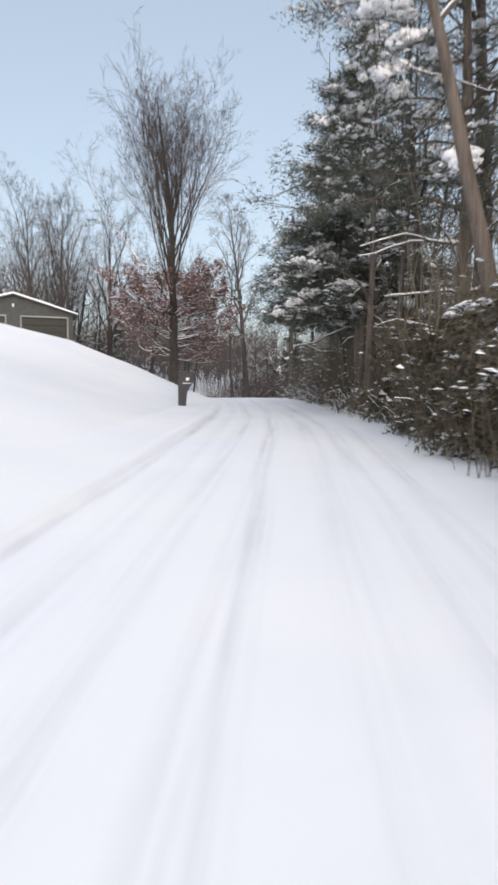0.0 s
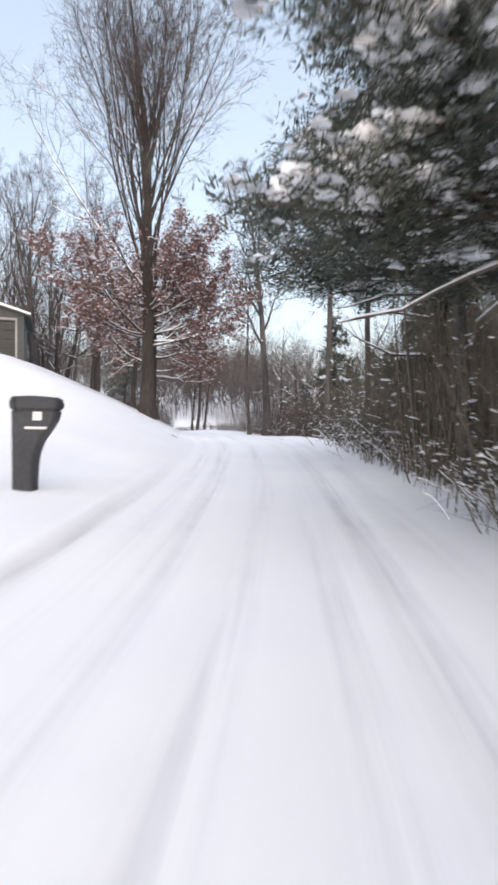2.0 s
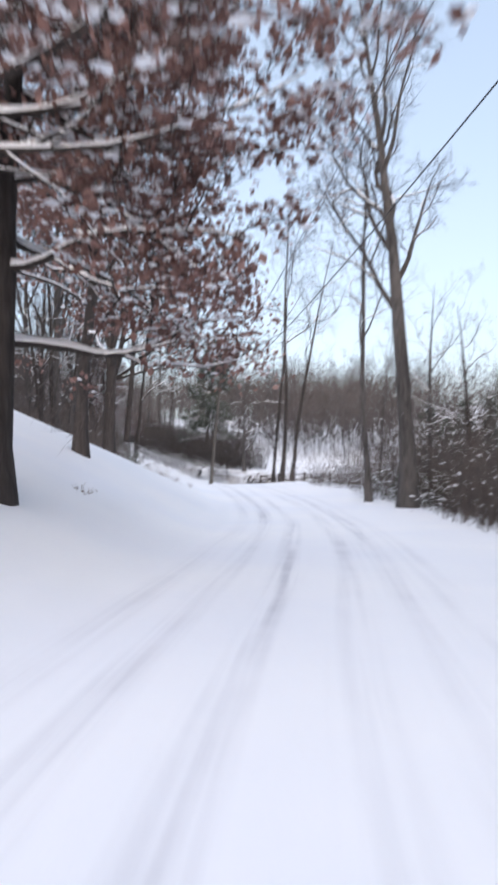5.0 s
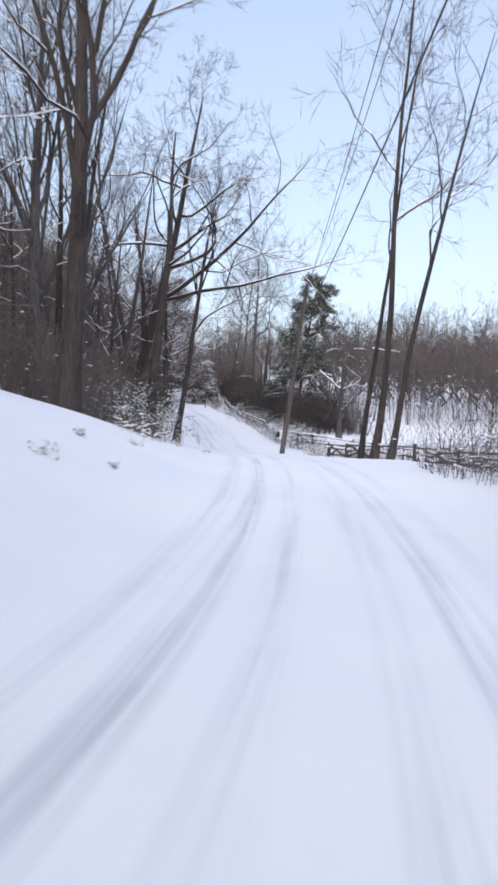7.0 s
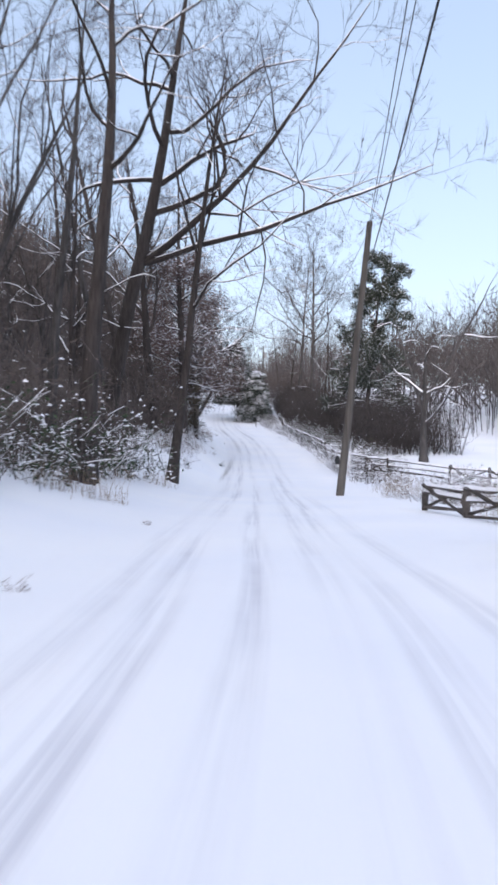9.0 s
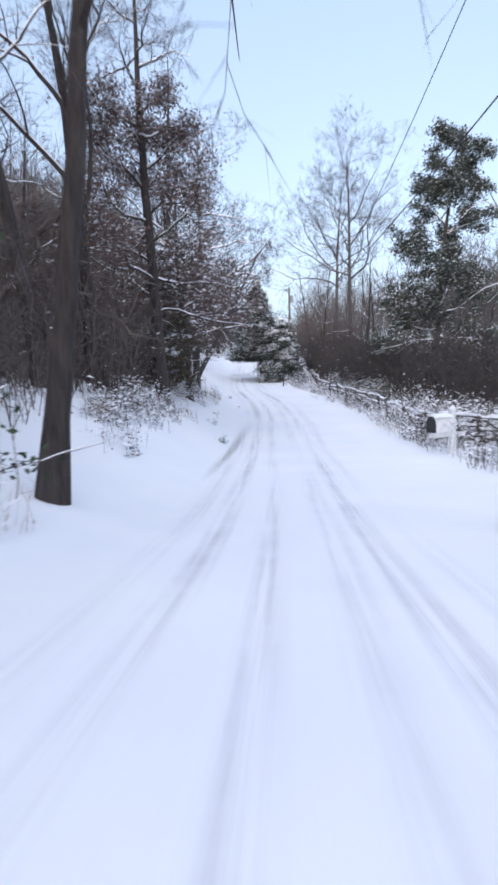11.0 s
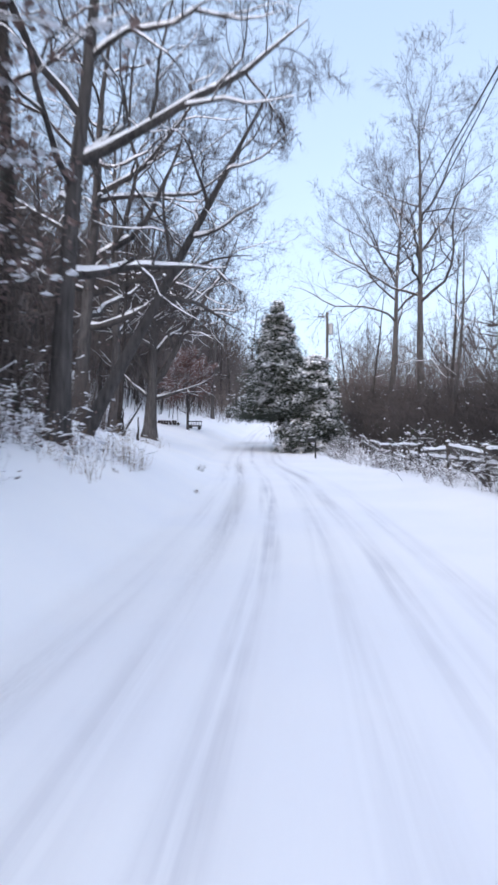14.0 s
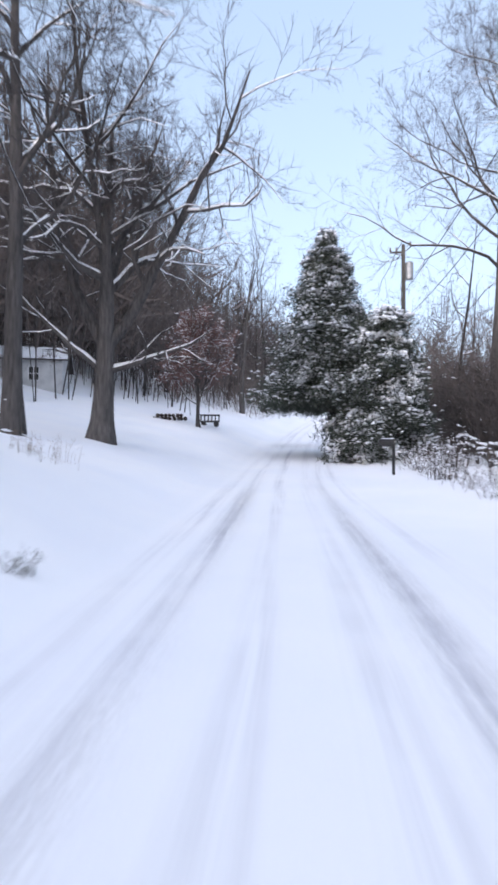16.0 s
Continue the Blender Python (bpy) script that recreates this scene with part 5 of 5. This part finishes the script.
def roadside_mailbox():
    m = Matrix.Translation(on(-1.62, 29.9, 0.03)) @ pose(0, 0, 0, 0, 0, -3) @ Matrix.Scale(1.12, 4)
    ob = empty("mailbox", m, "charcoal plastic mailbox flaring out from a broad post in snow", "mailbox")
    post = bmesh.new()
    prism(post, [(-0.16, -0.15), (0.07, -0.15), (0.085, 0.2), (0.11, 0.45), (0.17, 0.62), (0.29, 0.78), (0.36, 0.9), (0.38, 1.0), (-0.17, 1.0)], -0.11, 0.11)
    bmesh.ops.bevel(post, geom=post.edges[:], offset=0.018, segments=2, affect="EDGES")
    part("post", post, PLASTIC, ob)
    body = bmesh.new()
    prism(body, [(-0.185, 1.0), (0.395, 1.0), (0.4, 1.1), (0.36, 1.15), (0.1, 1.17), (-0.15, 1.16), (-0.19, 1.12)], -0.13, 0.13)
    bmesh.ops.bevel(body, geom=body.edges[:], offset=0.02, segments=2, affect="EDGES")
    part("box", body, PLASTIC, ob)
    part("plate", box(bmesh.new(), (0.11, 0.012, 0.1), (0.16, -0.117, 0.93), 0.004), WHITE, ob, "small pale plate")
    part("plate", box(bmesh.new(), (0.27, 0.012, 0.028), (0.14, -0.117, 0.79), 0.004), WHITE, ob, "narrow pale bar")
    part("flag", box(bmesh.new(), (0.02, 0.02, 0.2), (-0.12, -0.145, 1.06), 0.004), PLASTIC, ob)


roadside_mailbox()


def letter_box(at, turn, label, mat, post_mat, post=(0.09, 1.0), size=(0.48, 0.2, 0.22), snow=0.04, seed=2, shift=0.0, crossed=False):
    """A round-topped box on a post."""
    ob = empty("mailbox", Matrix.Translation(at) @ pose(0, 0, 0, 0, 0, turn), label, "mailbox")
    part("post", box(bmesh.new(), (post[0], post[0], post[1] + 0.2), (0, 0, post[1] / 2 - 0.1), 0.008), post_mat, ob)
    L, W, H = size
    z = post[1]
    body = bmesh.new()
    arc = [(-W / 2, z), (W / 2, z)] + [(W / 2 * math.cos(a), z + H * 0.5 + H * 0.5 * math.sin(a)) for a in np.linspace(0, math.pi, 11)]
    prism(body, arc, -L / 2 + shift, L / 2 + shift)
    part("box", body, mat, ob)
    door = bmesh.new()
    arc2 = [(-W / 2 - 0.012, z - 0.008), (W / 2 + 0.012, z - 0.008)] + [((W / 2 + 0.012) * math.cos(a), z + H * 0.5 + (H * 0.5 + 0.012) * math.sin(a)) for a in np.linspace(0, math.pi, 11)]
    prism(door, arc2, -L / 2 + shift - 0.015, -L / 2 + shift + 0.01)
    part("door", door, BLACK, ob, "dark front door")
    part("support", box(bmesh.new(), (W * 0.8, L * 0.9, 0.025), (0, shift, z - 0.014), 0.004), post_mat, ob)
    part("flag", box(bmesh.new(), (0.012, 0.12, 0.03), (W / 2 + 0.012, shift, z + H * 0.7), 0.003), mat, ob)
    if crossed:
        part("post_head", box(bmesh.new(), (post[0] * 0.98, post[0] * 0.98, 0.62), (0, 0, z + 0.305), 0.012), post_mat, ob)
        part("arm", box(bmesh.new(), (post[0] * 0.8, L + 0.55, 0.12), (0, shift * 0.5 + 0.05, z - 0.09), 0.01), post_mat, ob)
        snowy_slab((post[0], post[0], 0.08), (0, 0, z + 0.62), ob, seed=seed + 1)
    if snow:
        snowy_slab((W * 1.0, L * 0.98, snow), (0, shift, z + H * 0.93), ob, seed=seed)
    return ob


letter_box(on(-44.9, 149.6, 0), -58, "black mailbox on a thin black post in the snow", BLACK, BLACK, (0.09, 0.95), (0.5, 0.2, 0.24), 0.03, 2, -0.22)
letter_box(on(-59.2, 169.6, 0), -58, "grey mailbox on a post beside the climbing road", METAL, BLACK, (0.12, 0.95), (0.4, 0.2, 0.22), 0.06, 3, -0.1)
letter_box(on(-18.8, 110.3, 0), -33, "white mailbox capped with snow beside the fence", WHITE, WHITE, (0.16, 0.6), (0.66, 0.36, 0.44), 0.1, 4, -0.42, crossed=True)


def utility_pole(base, top, r0, r1, label, arm=True, can=False):
    base, top = Vector(base), Vector(top)
    ob = empty("utility_pole", Matrix.Translation(base), label, "utility pole")
    d = top - base
    heap = Heap()
    k = 10
    q = np.linspace(0, 1, k)
    pts = np.array([list(d * float(f)) for f in q])
    pts[0] -= np.array(d.normalized()) * 0.3
    tube(heap, pts, r0 + (r1 - r0) * q, 14)
    heap.add([pts[-1] + [0, 0, 0.03]] + [pts[-1] + [r1 * math.cos(a), r1 * math.sin(a), 0] for a in np.arange(14) * 2 * math.pi / 14], f3=[[0, 1 + i, 1 + (i + 1) % 14] for i in range(14)])
    piece("pole", heap.mesh("pole", POLE), ob)
    if arm:
        for f, side in ((0.985, 1), (0.95, -1)):
            bm = bmesh.new()
            p = d * f
            tube_between(bm, p + Vector((0.1 * side, 0, 0)), p + Vector((0.34 * side, 0, 0.1)), 0.02, 0.02, 8)
            part("bracket", bm, METAL, ob, "grey metal bracket")
            ins = bmesh.new()
            for n in range(3):
                tube_between(ins, p + Vector((0.34 * side, 0, 0.08 + 0.05 * n)), p + Vector((0.34 * side, 0, 0.12 + 0.05 * n)), 0.055, 0.035, 12)
            part("insulator", ins, CERAMIC, ob, "brown ribbed insulator")
    if can:
        bm = bmesh.new()
        p = d * 0.83 + Vector((0.24, 0.12, 0))
        tube_between(bm, p, p + Vector((0, 0, 0.75)), 0.19, 0.19, 18)
        tube_between(bm, p + Vector((0, 0, 0.75)), p + Vector((0, 0, 0.82)), 0.2, 0.12, 18)
        bmesh.ops.bevel(bm, geom=[e for e in bm.edges if e.calc_length() > 0.3], offset=0.004, segments=1, affect="EDGES")
        part("transformer", bm, METAL, ob, "grey transformer can")
        arm_bm = box(bmesh.new(), (0.6, 0.08, 0.08), d * 0.965 + Vector((-0.3, -0.12, 0.0)), 0.01, pose(0, 0, 0, 0, 0, 30))
        part("crossarm", arm_bm, POLE, ob, "short weathered crossarm")
        for x in (-0.55, -0.3):
            ins = bmesh.new()
            p = d * 0.965 + Vector((x, -0.12 + (x + 0.3) * 0.5, 0.04))
            tube_between(ins, p, p + Vector((0, 0, 0.2)), 0.045, 0.03, 10)
            part("insulator", ins, CERAMIC, ob, "brown insulator")
    return ob


P1, P2, P3 = Vector((3.68, 54.1, ground(3.68, 54.1))), Vector((-15.3, 99.7, ground(-15.3, 99.7))), Vector((-48.5, 158.2, ground(-48.5, 158.2)))
T1, T2, T3 = P1 + Vector((0.1, 0, 13.2)), Vector((-14.5, 100.1, 8.45)), Vector((-48.45, 158.2, 11.7))
utility_pole(P1, T1, 0.145, 0.1, "tall weathered utility pole at the edge of the woods")
utility_pole(P2, T2, 0.15, 0.1, "leaning weathered utility pole in the snow beside the road", arm=False)
utility_pole(P3, T3, 0.13, 0.085, "utility pole with a transformer beside a snowy cedar", can=True)


def cable(name, a, b, sag, label, r=0.011):
    heap = Heap()
    f = np.linspace(0, 1, 40)
    a, b = np.array(a), np.array(b)
    pts = a + (b - a) * f[:, None]
    pts[:, 2] -= sag * 4 * f * (1 - f)
    tube(heap, pts, np.full(40, r), 6)
    ob = new(name, heap.mesh(name, WIRE))
    return tagged(ob, label, "cable", "overhead cables")


cable("power_line", T1 + Vector((0.34, 0, 0)), T2 + Vector((0.05, 0, 0)), 0.8, "black overhead cable hung between utility poles")
cable("power_line", T1 + Vector((-0.34, 0, -0.5)), T2 + Vector((-0.05, 0, -0.25)), 1.0, "black overhead cable hung between utility poles")
cable("power_line", P1 + Vector((0, 0, 8.6)), T2 + Vector((0, 0, -1.6)), 0.8, "black overhead cable hung between utility poles", 0.018)
cable("power_line", T2 + Vector((0.08, 0, -0.1)), T3 + Vector((0, 0, -3.5)), 2.6, "black overhead cable hung between utility poles")
cable("power_line", P2 + (T2 - P2) * 0.62, T3 + Vector((0, 0, -2.3)), 1.2, "black overhead cable hung between utility poles", 0.013)
cable("power_line", P1 + Vector((0.1, 0, 8.6)), Vector((9.5, -12.0, 9.5)), 0.7, "black overhead cable over the edge of the woods", 0.018)


def rail_fence(line, seed, label, cross=0.8, rails=(0.28, 0.56, 0.82), tall=0.9):
    """A split-rail fence: posts, rails and crossed braces, each by itself, with snow along the top."""
    rng = rng_of(seed)
    pts = []
    for (s0, d0), (s1, d1) in zip(line, line[1:]):
        n = max(1, round(math.hypot(s1 - s0, d1 - d0) / 2.6))
        pts += [spot(s0 + (s1 - s0) * i / n, d0 + (d1 - d0) * i / n) for i in range(n)]
    pts.append(spot(*line[-1]))
    ob = empty("fence", Matrix.Translation(pts[0]), label, "fence")
    o = pts[0]
    white = Heap()

    def rough(name, a, b, w, h):
        way = b - a
        turn = way.to_track_quat("X", "Z").to_matrix().to_4x4()
        bm = box(bmesh.new(), (way.length, w, h), (a + b) / 2, 0.0, turn @ pose(0, 0, 0, rng.normal() * 12, 0, 0))
        bmesh.ops.subdivide_edges(bm, edges=[e for e in bm.edges if e.calc_length() > 0.5], cuts=2)
        for v in bm.verts:
            v.co += Vector(rng.normal(size=3)) * 0.012
        part(name, bm, RAIL, ob)

    for i, p in enumerate(pts):
        p = p - o
        top = p + Vector((rng.normal() * 0.04, rng.normal() * 0.04, tall + rng.normal() * 0.05))
        rough("post", p - Vector((0, 0, 0.3)), top, 0.11, 0.1)
        lumps(white, np.array([list(top)]), 0.09, rng, 0.7)
    for a, b in zip(pts, pts[1:]):
        a, b = a - o, b - o
        for z in rails:
            za, zb = Vector((0, 0, z + rng.normal() * 0.05)), Vector((0, 0, z + rng.normal() * 0.05))
            rough("rail", a + za, b + zb, 0.048, 0.066)
            if z > 0.5 * tall:
                f = np.linspace(0, 1, 8)[:, None]
                snow_line(white, np.array(a + za) + (np.array(b + zb) - np.array(a + za)) * f, np.full(8, 0.05), rng, 0.06)
        if rng.random() < cross:
            rough("brace", a + Vector((0, 0.05, 0.05)), b + Vector((0, 0.05, tall - 0.04)), 0.045, 0.06)
            rough("brace", a + Vector((0, -0.05, tall - 0.04)), b + Vector((0, -0.05, 0.05)), 0.045, 0.06)
    tagged(piece("snow", white.mesh("snow", SNOW), ob, "thin caps of snow"), kind="stuff")
    return ob


rail_fence([(164, 7.2), (154, 6.6), (146, 5.4), (138, 4.8), (132, 4.8), (124, 5.2), (117, 5.0), (112, 5.1), (108, 6.6), (105, 8.8), (102, 11.5), (98, 15)], 201, "weathered split-rail fence with crossed braces, capped with snow")
rail_fence([(90.2, 3.9), (88, 4.3), (85.4, 4.8), (82.5, 5.6), (78, 7.0)], 202, "low weathered rail fence with crossed rails near the road", cross=0.6, rails=(0.14, 0.4, 0.6), tall=0.68)


def block_house():
    z = ground(-70.0, 155.0)
    m = Matrix.Translation((-69.8, 155.2, z - 0.1)) @ pose(0, 0, 0, 0, 0, 48) @ Matrix.Scale(0.9, 4)
    ob = empty("house", m, "small white block outbuilding with a snow-covered roof", "house")
    L, D, H, t = 9.0, 6.0, 2.5, 0.2

    def wall(size, at):
        part("wall", box(bmesh.new(), size, at, 0.01), BLOCK, ob)

    # front wall, in pieces round its windows
    wins = [(-1.9, 0.75), (-4.4, 0.75), (-7.0, 0.75)]
    edges = [0.0]
    for x, w in wins:
        edges += [x + w / 2, x - w / 2]
    edges.append(-L)
    for i in range(0, len(edges), 2):
        wall((edges[i] - edges[i + 1], t, H + 0.6), ((edges[i] + edges[i + 1]) / 2, 0, H / 2 - 0.3))
    for x, w in wins:
        wall((w, t, 1.6), (x, 0, 0.2))
        wall((w, t, 0.5), (x, 0, H - 0.25))
        win = empty("window", Matrix(), "", "")
        win.parent = ob
        for dx in (-w / 2 + 0.03, 0, w / 2 - 0.03):
            part("frame", box(bmesh.new(), (0.05, 0.06, 1.0), (x + dx, -0.02, 1.5), 0.004), WHITE, win)
        for dz in (1.03, 1.5, 1.97):
            part("frame", box(bmesh.new(), (w - 0.004, 0.05, 0.05), (x, -0.02, dz), 0.004), WHITE, win)
        part("pane", box(bmesh.new(), (w - 0.02, 0.012, 0.96), (x, 0.03, 1.5)), GLASS, win)
        part("sill", box(bmesh.new(), (w + 0.12, 0.12, 0.05), (x, -0.14, 0.975), 0.006), BLOCK, win)
    wall((t, D - t, H + 0.6), (-0.1, D / 2, H / 2 - 0.3))
    wall((t, D - t, H + 0.6), (-L + 0.1, D / 2, H / 2 - 0.3))
    wall((L, t, H + 0.6), (-L / 2, D, H / 2 - 0.3))
    for name, mat, lift, over in (("roof", BARK_DARK, 0.0, 0.35), ("snow", SNOW, 0.104, 0.36)):
        bm = bmesh.new()
        o, rise = over, 1.1
        z0, th = H + lift, 0.1 if name == "roof" else 0.16
        prof = [(-o, z0 - 0.12), (D / 2, z0 + rise), (D + o, z0 - 0.12), (D + o, z0 - 0.12 + th), (D / 2, z0 + rise + th), (-o, z0 - 0.12 + th)]
        prism(bm, prof, -o, L + o)
        bmesh.ops.transform(bm, matrix=pose(0, 0, 0, 0, 0, 90), verts=bm.verts)
        bmesh.ops.recalc_face_normals(bm, faces=bm.faces)
        part(name, bm, mat, ob, "thick layer of snow" if name == "snow" else "")
    for x in (-0.1, -L + 0.1):
        g = prism(bmesh.new(), [(0.0, H), (D, H), (D / 2, H + 1.05)], -0.1, 0.1)
        bmesh.ops.transform(g, matrix=Matrix.Translation((x, 0, 0)) @ pose(0, 0, 0, 0, 0, 90), verts=g.verts)
        part("gable", g, BLOCK, ob)


block_house()


def log_pile():
    rng = rng_of(301)
    p = on(-62.24, 157.00, 0.03)
    ob = empty("firewood_pile", Matrix.Translation(p) @ pose(0, 0, 0, 0, 0, 40) @ Matrix.Scale(0.62, 4), "dark heap of cut logs half covered with snow", "firewood")
    white = Heap()
    for row in range(2):
        for n in range(9 - row * 2):
            x, z = -1.5 + row * 0.36 + n * 0.36 + rng.normal() * 0.04, 0.17 + row * 0.27
            bm = bmesh.new()
            r = 0.15 + 0.04 * rng.random()
            tube_between(bm, (x, -0.3 + rng.normal() * 0.06, z), (x + rng.normal() * 0.03, 0.35, z), r, r * 0.95, 10)
            part("log", bm, BARK_DARK, ob)
            if row == 1 or rng.random() < 0.8:
                lumps(white, np.array([[x, 0, z + r * 0.9]]), 0.22, rng, 0.5)
    tagged(piece("snow", white.mesh("snow", SNOW), ob, "patches of snow"), kind="stuff")


def yard_cart():
    p = on(-61.18, 159.23, 0)
    ob = empty("yard_cart", Matrix.Translation(p) @ pose(0, 0, 0, 0, 0, 38) @ Matrix.Scale(0.66, 4), "dark slatted yard cart standing in the snow", "cart")
    part("bed", box(bmesh.new(), (1.7, 0.9, 0.1), (0, 0, 0.45), 0.02), BLACK, ob)
    for y in (-0.42, 0.42):
        for x in np.linspace(-0.8, 0.8, 6):
            part("slat", box(bmesh.new(), (0.08, 0.04, 0.5), (float(x), y, 0.75), 0.006), BLACK, ob)
        part("rail", box(bmesh.new(), (1.75, 0.06, 0.07), (0, y, 1.02), 0.008), BLACK, ob)
    for x in (-0.55, 0.55):
        for y in (-0.5, 0.5):
            bm = bmesh.new()
            tube_between(bm, (x, y - 0.05, 0.22), (x, y + 0.05, 0.22), 0.22, 0.22, 18)
            part("wheel", bm, BLACK, ob)
    snowy_slab((1.6, 0.8, 0.12), (0, 0, 0.5), ob, seed=6)


log_pile()
yard_cart()


def stake(s, d, tall, lean, label):
    """A broken stick standing in the snow."""
    rng = rng_of(int(s * 10))
    f = np.linspace(0, 1, 6)[:, None]
    pts = f * np.array([lean[0], lean[1], 1.0]) * tall + rng.normal(size=(6, 3)) * 0.015
    heap = Heap()
    pts[0] = [0, 0, -0.15]
    tube(heap, pts, np.linspace(0.04, 0.022, 6), 7)
    ob = new("stake", heap.mesh("stake", BARK_DARK))
    ob.matrix_basis = Matrix.Translation(spot(s, d))
    return tagged(ob, label, "stick", "broken sticks at the lawn's edge")


for s, d, tall, lean in ((139.2, -5.0, 0.95, (0.02, 0)), (139.6, -5.1, 1.1, (0.55, 0.3)), (141.6, -4.8, 0.9, (-0.06, 0.05)), (142.0, -4.9, 0.75, (0.1, 0)), (138.2, -5.3, 0.8, (0.2, -0.1))):
    stake(s, d, tall, lean, "broken dark stick standing in the snow")

# ---- small plants and sticks in the snow ----
TUFTS = [brush_meshes(rng_of(401 + k), 0.45 + 0.15 * k, 0.4, 12, 2, LEAF_BROWN, 0.35, WEED, 3, 0.005) for k in range(3)]
SHRUBS = [brush_meshes(rng_of(411 + k), 1.5 + 0.3 * k, 1.3, 32, 4, LEAF_HOLLY, 0.55, TWIG, 4, 0.01) for k in range(3)]


def scatter(kinds, name, spots, group, label, category, seed, size=(0.8, 1.2)):
    rng = rng_of(seed)
    for s, d in spots:
        k = int(rng.integers(0, len(kinds)))
        p = spot(s, d)
        ob = plant(name, kinds[k], p - Vector((0, 0, 0.04)), rng.random() * 360, label, category, group, size[0] + (size[1] - size[0]) * rng.random())


scatter(TUFTS, "weed_tuft", [(131.4, -1.9), (128.7, -3.2), (117.1, -2.7), (115.9, -3.6), (114.2, -4.6), (120.6, -2.9), (85.0, -2.1), (79.4, -3.2), (78.8, -2.2), (68.1, -3.1), (53.0, -3.8), (39.3, -2.6), (66.5, -3.6), (70.0, -4.2), (73.0, -3.7)],
        "weeds in the snow", "small tuft of dry weeds poking through the snow", "weed", 421, (0.25, 0.55))
BRIARS = [brush_meshes(rng_of(441 + k), 0.9 + 0.2 * k, 1.3, 26, 0, None, 0.95, TWIG, 4, 0.008) for k in range(3)]
rg = rng_of(431)
scatter(BRIARS, "briar", [(107 + 1.9 * i + rg.random(), 4.5 + 0.5 * rg.random()) for i in range(28)], "briars along the fence", "low bare briar bush bent under snow beside the fence", "shrub", 437, (0.55, 0.95))
scatter(BRIARS, "briar", [(107 + 1.5 * i + rg.random(), -4.3 - 0.9 * rg.random()) for i in range(15)], "briars below the thicket", "low bare briar bush bent under snow below the thicket", "shrub", 440, (0.55, 0.95))
scatter(BRIARS, "briar", [(20 + 2.4 * i + rg.random(), 2.6 + 0.6 * rg.random()) for i in range(8)], "briars beside the lane", "low bare briar bush with snow at the road's edge", "shrub", 438, (0.6, 1.0))
scatter(SHRUBS, "shrub", [(83 + 2.2 * i + rg.random(), -4.2 - 1.4 * rg.random()) for i in range(7)], "shrubs on the bank", "leafy evergreen shrub laden with snow on the bank", "shrub", 432, (0.9, 1.5))
scatter(SHRUBS, "shrub", [(119 + 1.8 * i + rg.random(), -4.6 - 1.4 * rg.random()) for i in range(6)], "shrubs on the bank", "leafy evergreen shrub laden with snow on the bank", "shrub", 433, (0.5, 1.0))
scatter(SHRUBS, "shrub", [(6 + 2.6 * i + rg.random(), 2.7 + 1.3 * rg.random()) for i in range(13)], "shrubs beside the lane", "tangled evergreen shrub with snow at the road's edge", "shrub", 434, (0.5, 1.15))
scatter(SHRUBS, "shrub", [(109 + 2.3 * i + rg.random(), 6.0 + 1.2 * rg.random()) for i in range(16)], "shrubs along the fence", "snow-laden shrub behind the rail fence", "shrub", 435, (0.6, 1.1))
scatter(SHRUBS, "shrub", [(45, 6.0), (47, 6.4), (52, 5.6), (55, 5.4), (64, 4.8), (66.5, 4.1), (96, 6.5), (99, 7.5), (101, 8.2)], "shrubs beside the road", "snow-laden shrub beside the road", "shrub", 436, (0.5, 0.9))


MOUNDS = [brush_meshes(rng_of(451 + k), 1.5 + 0.2 * k, 1.9, 75, 0, None, 0.9, TWIG, 6, 0.009) for k in range(2)]
scatter(MOUNDS, "shrub", [(115.4, 5.7), (118.4, 6.0), (111.6, 5.9), (96.5, 6.6), (99.5, 8.0)], "rounded bushes at the fence", "rounded bare bush white with fine snow at the rail fence", "shrub", 455, (0.85, 1.1))


def sprig(x, y, size, label):
    """A small evergreen seedling that stands out of the snow."""
    plant("seedling", SHRUBS[int(abs(x)) % 3], on(x, y, 0.03), 40 * x, label, "seedling", "seedlings in the snow", size)


for x, y, size in ((-27.06, 111.18, 0.24), (-40.0, 132.2, 0.16)):
    sprig(x, y, size, "small dark leafy seedling poking out of the snow")
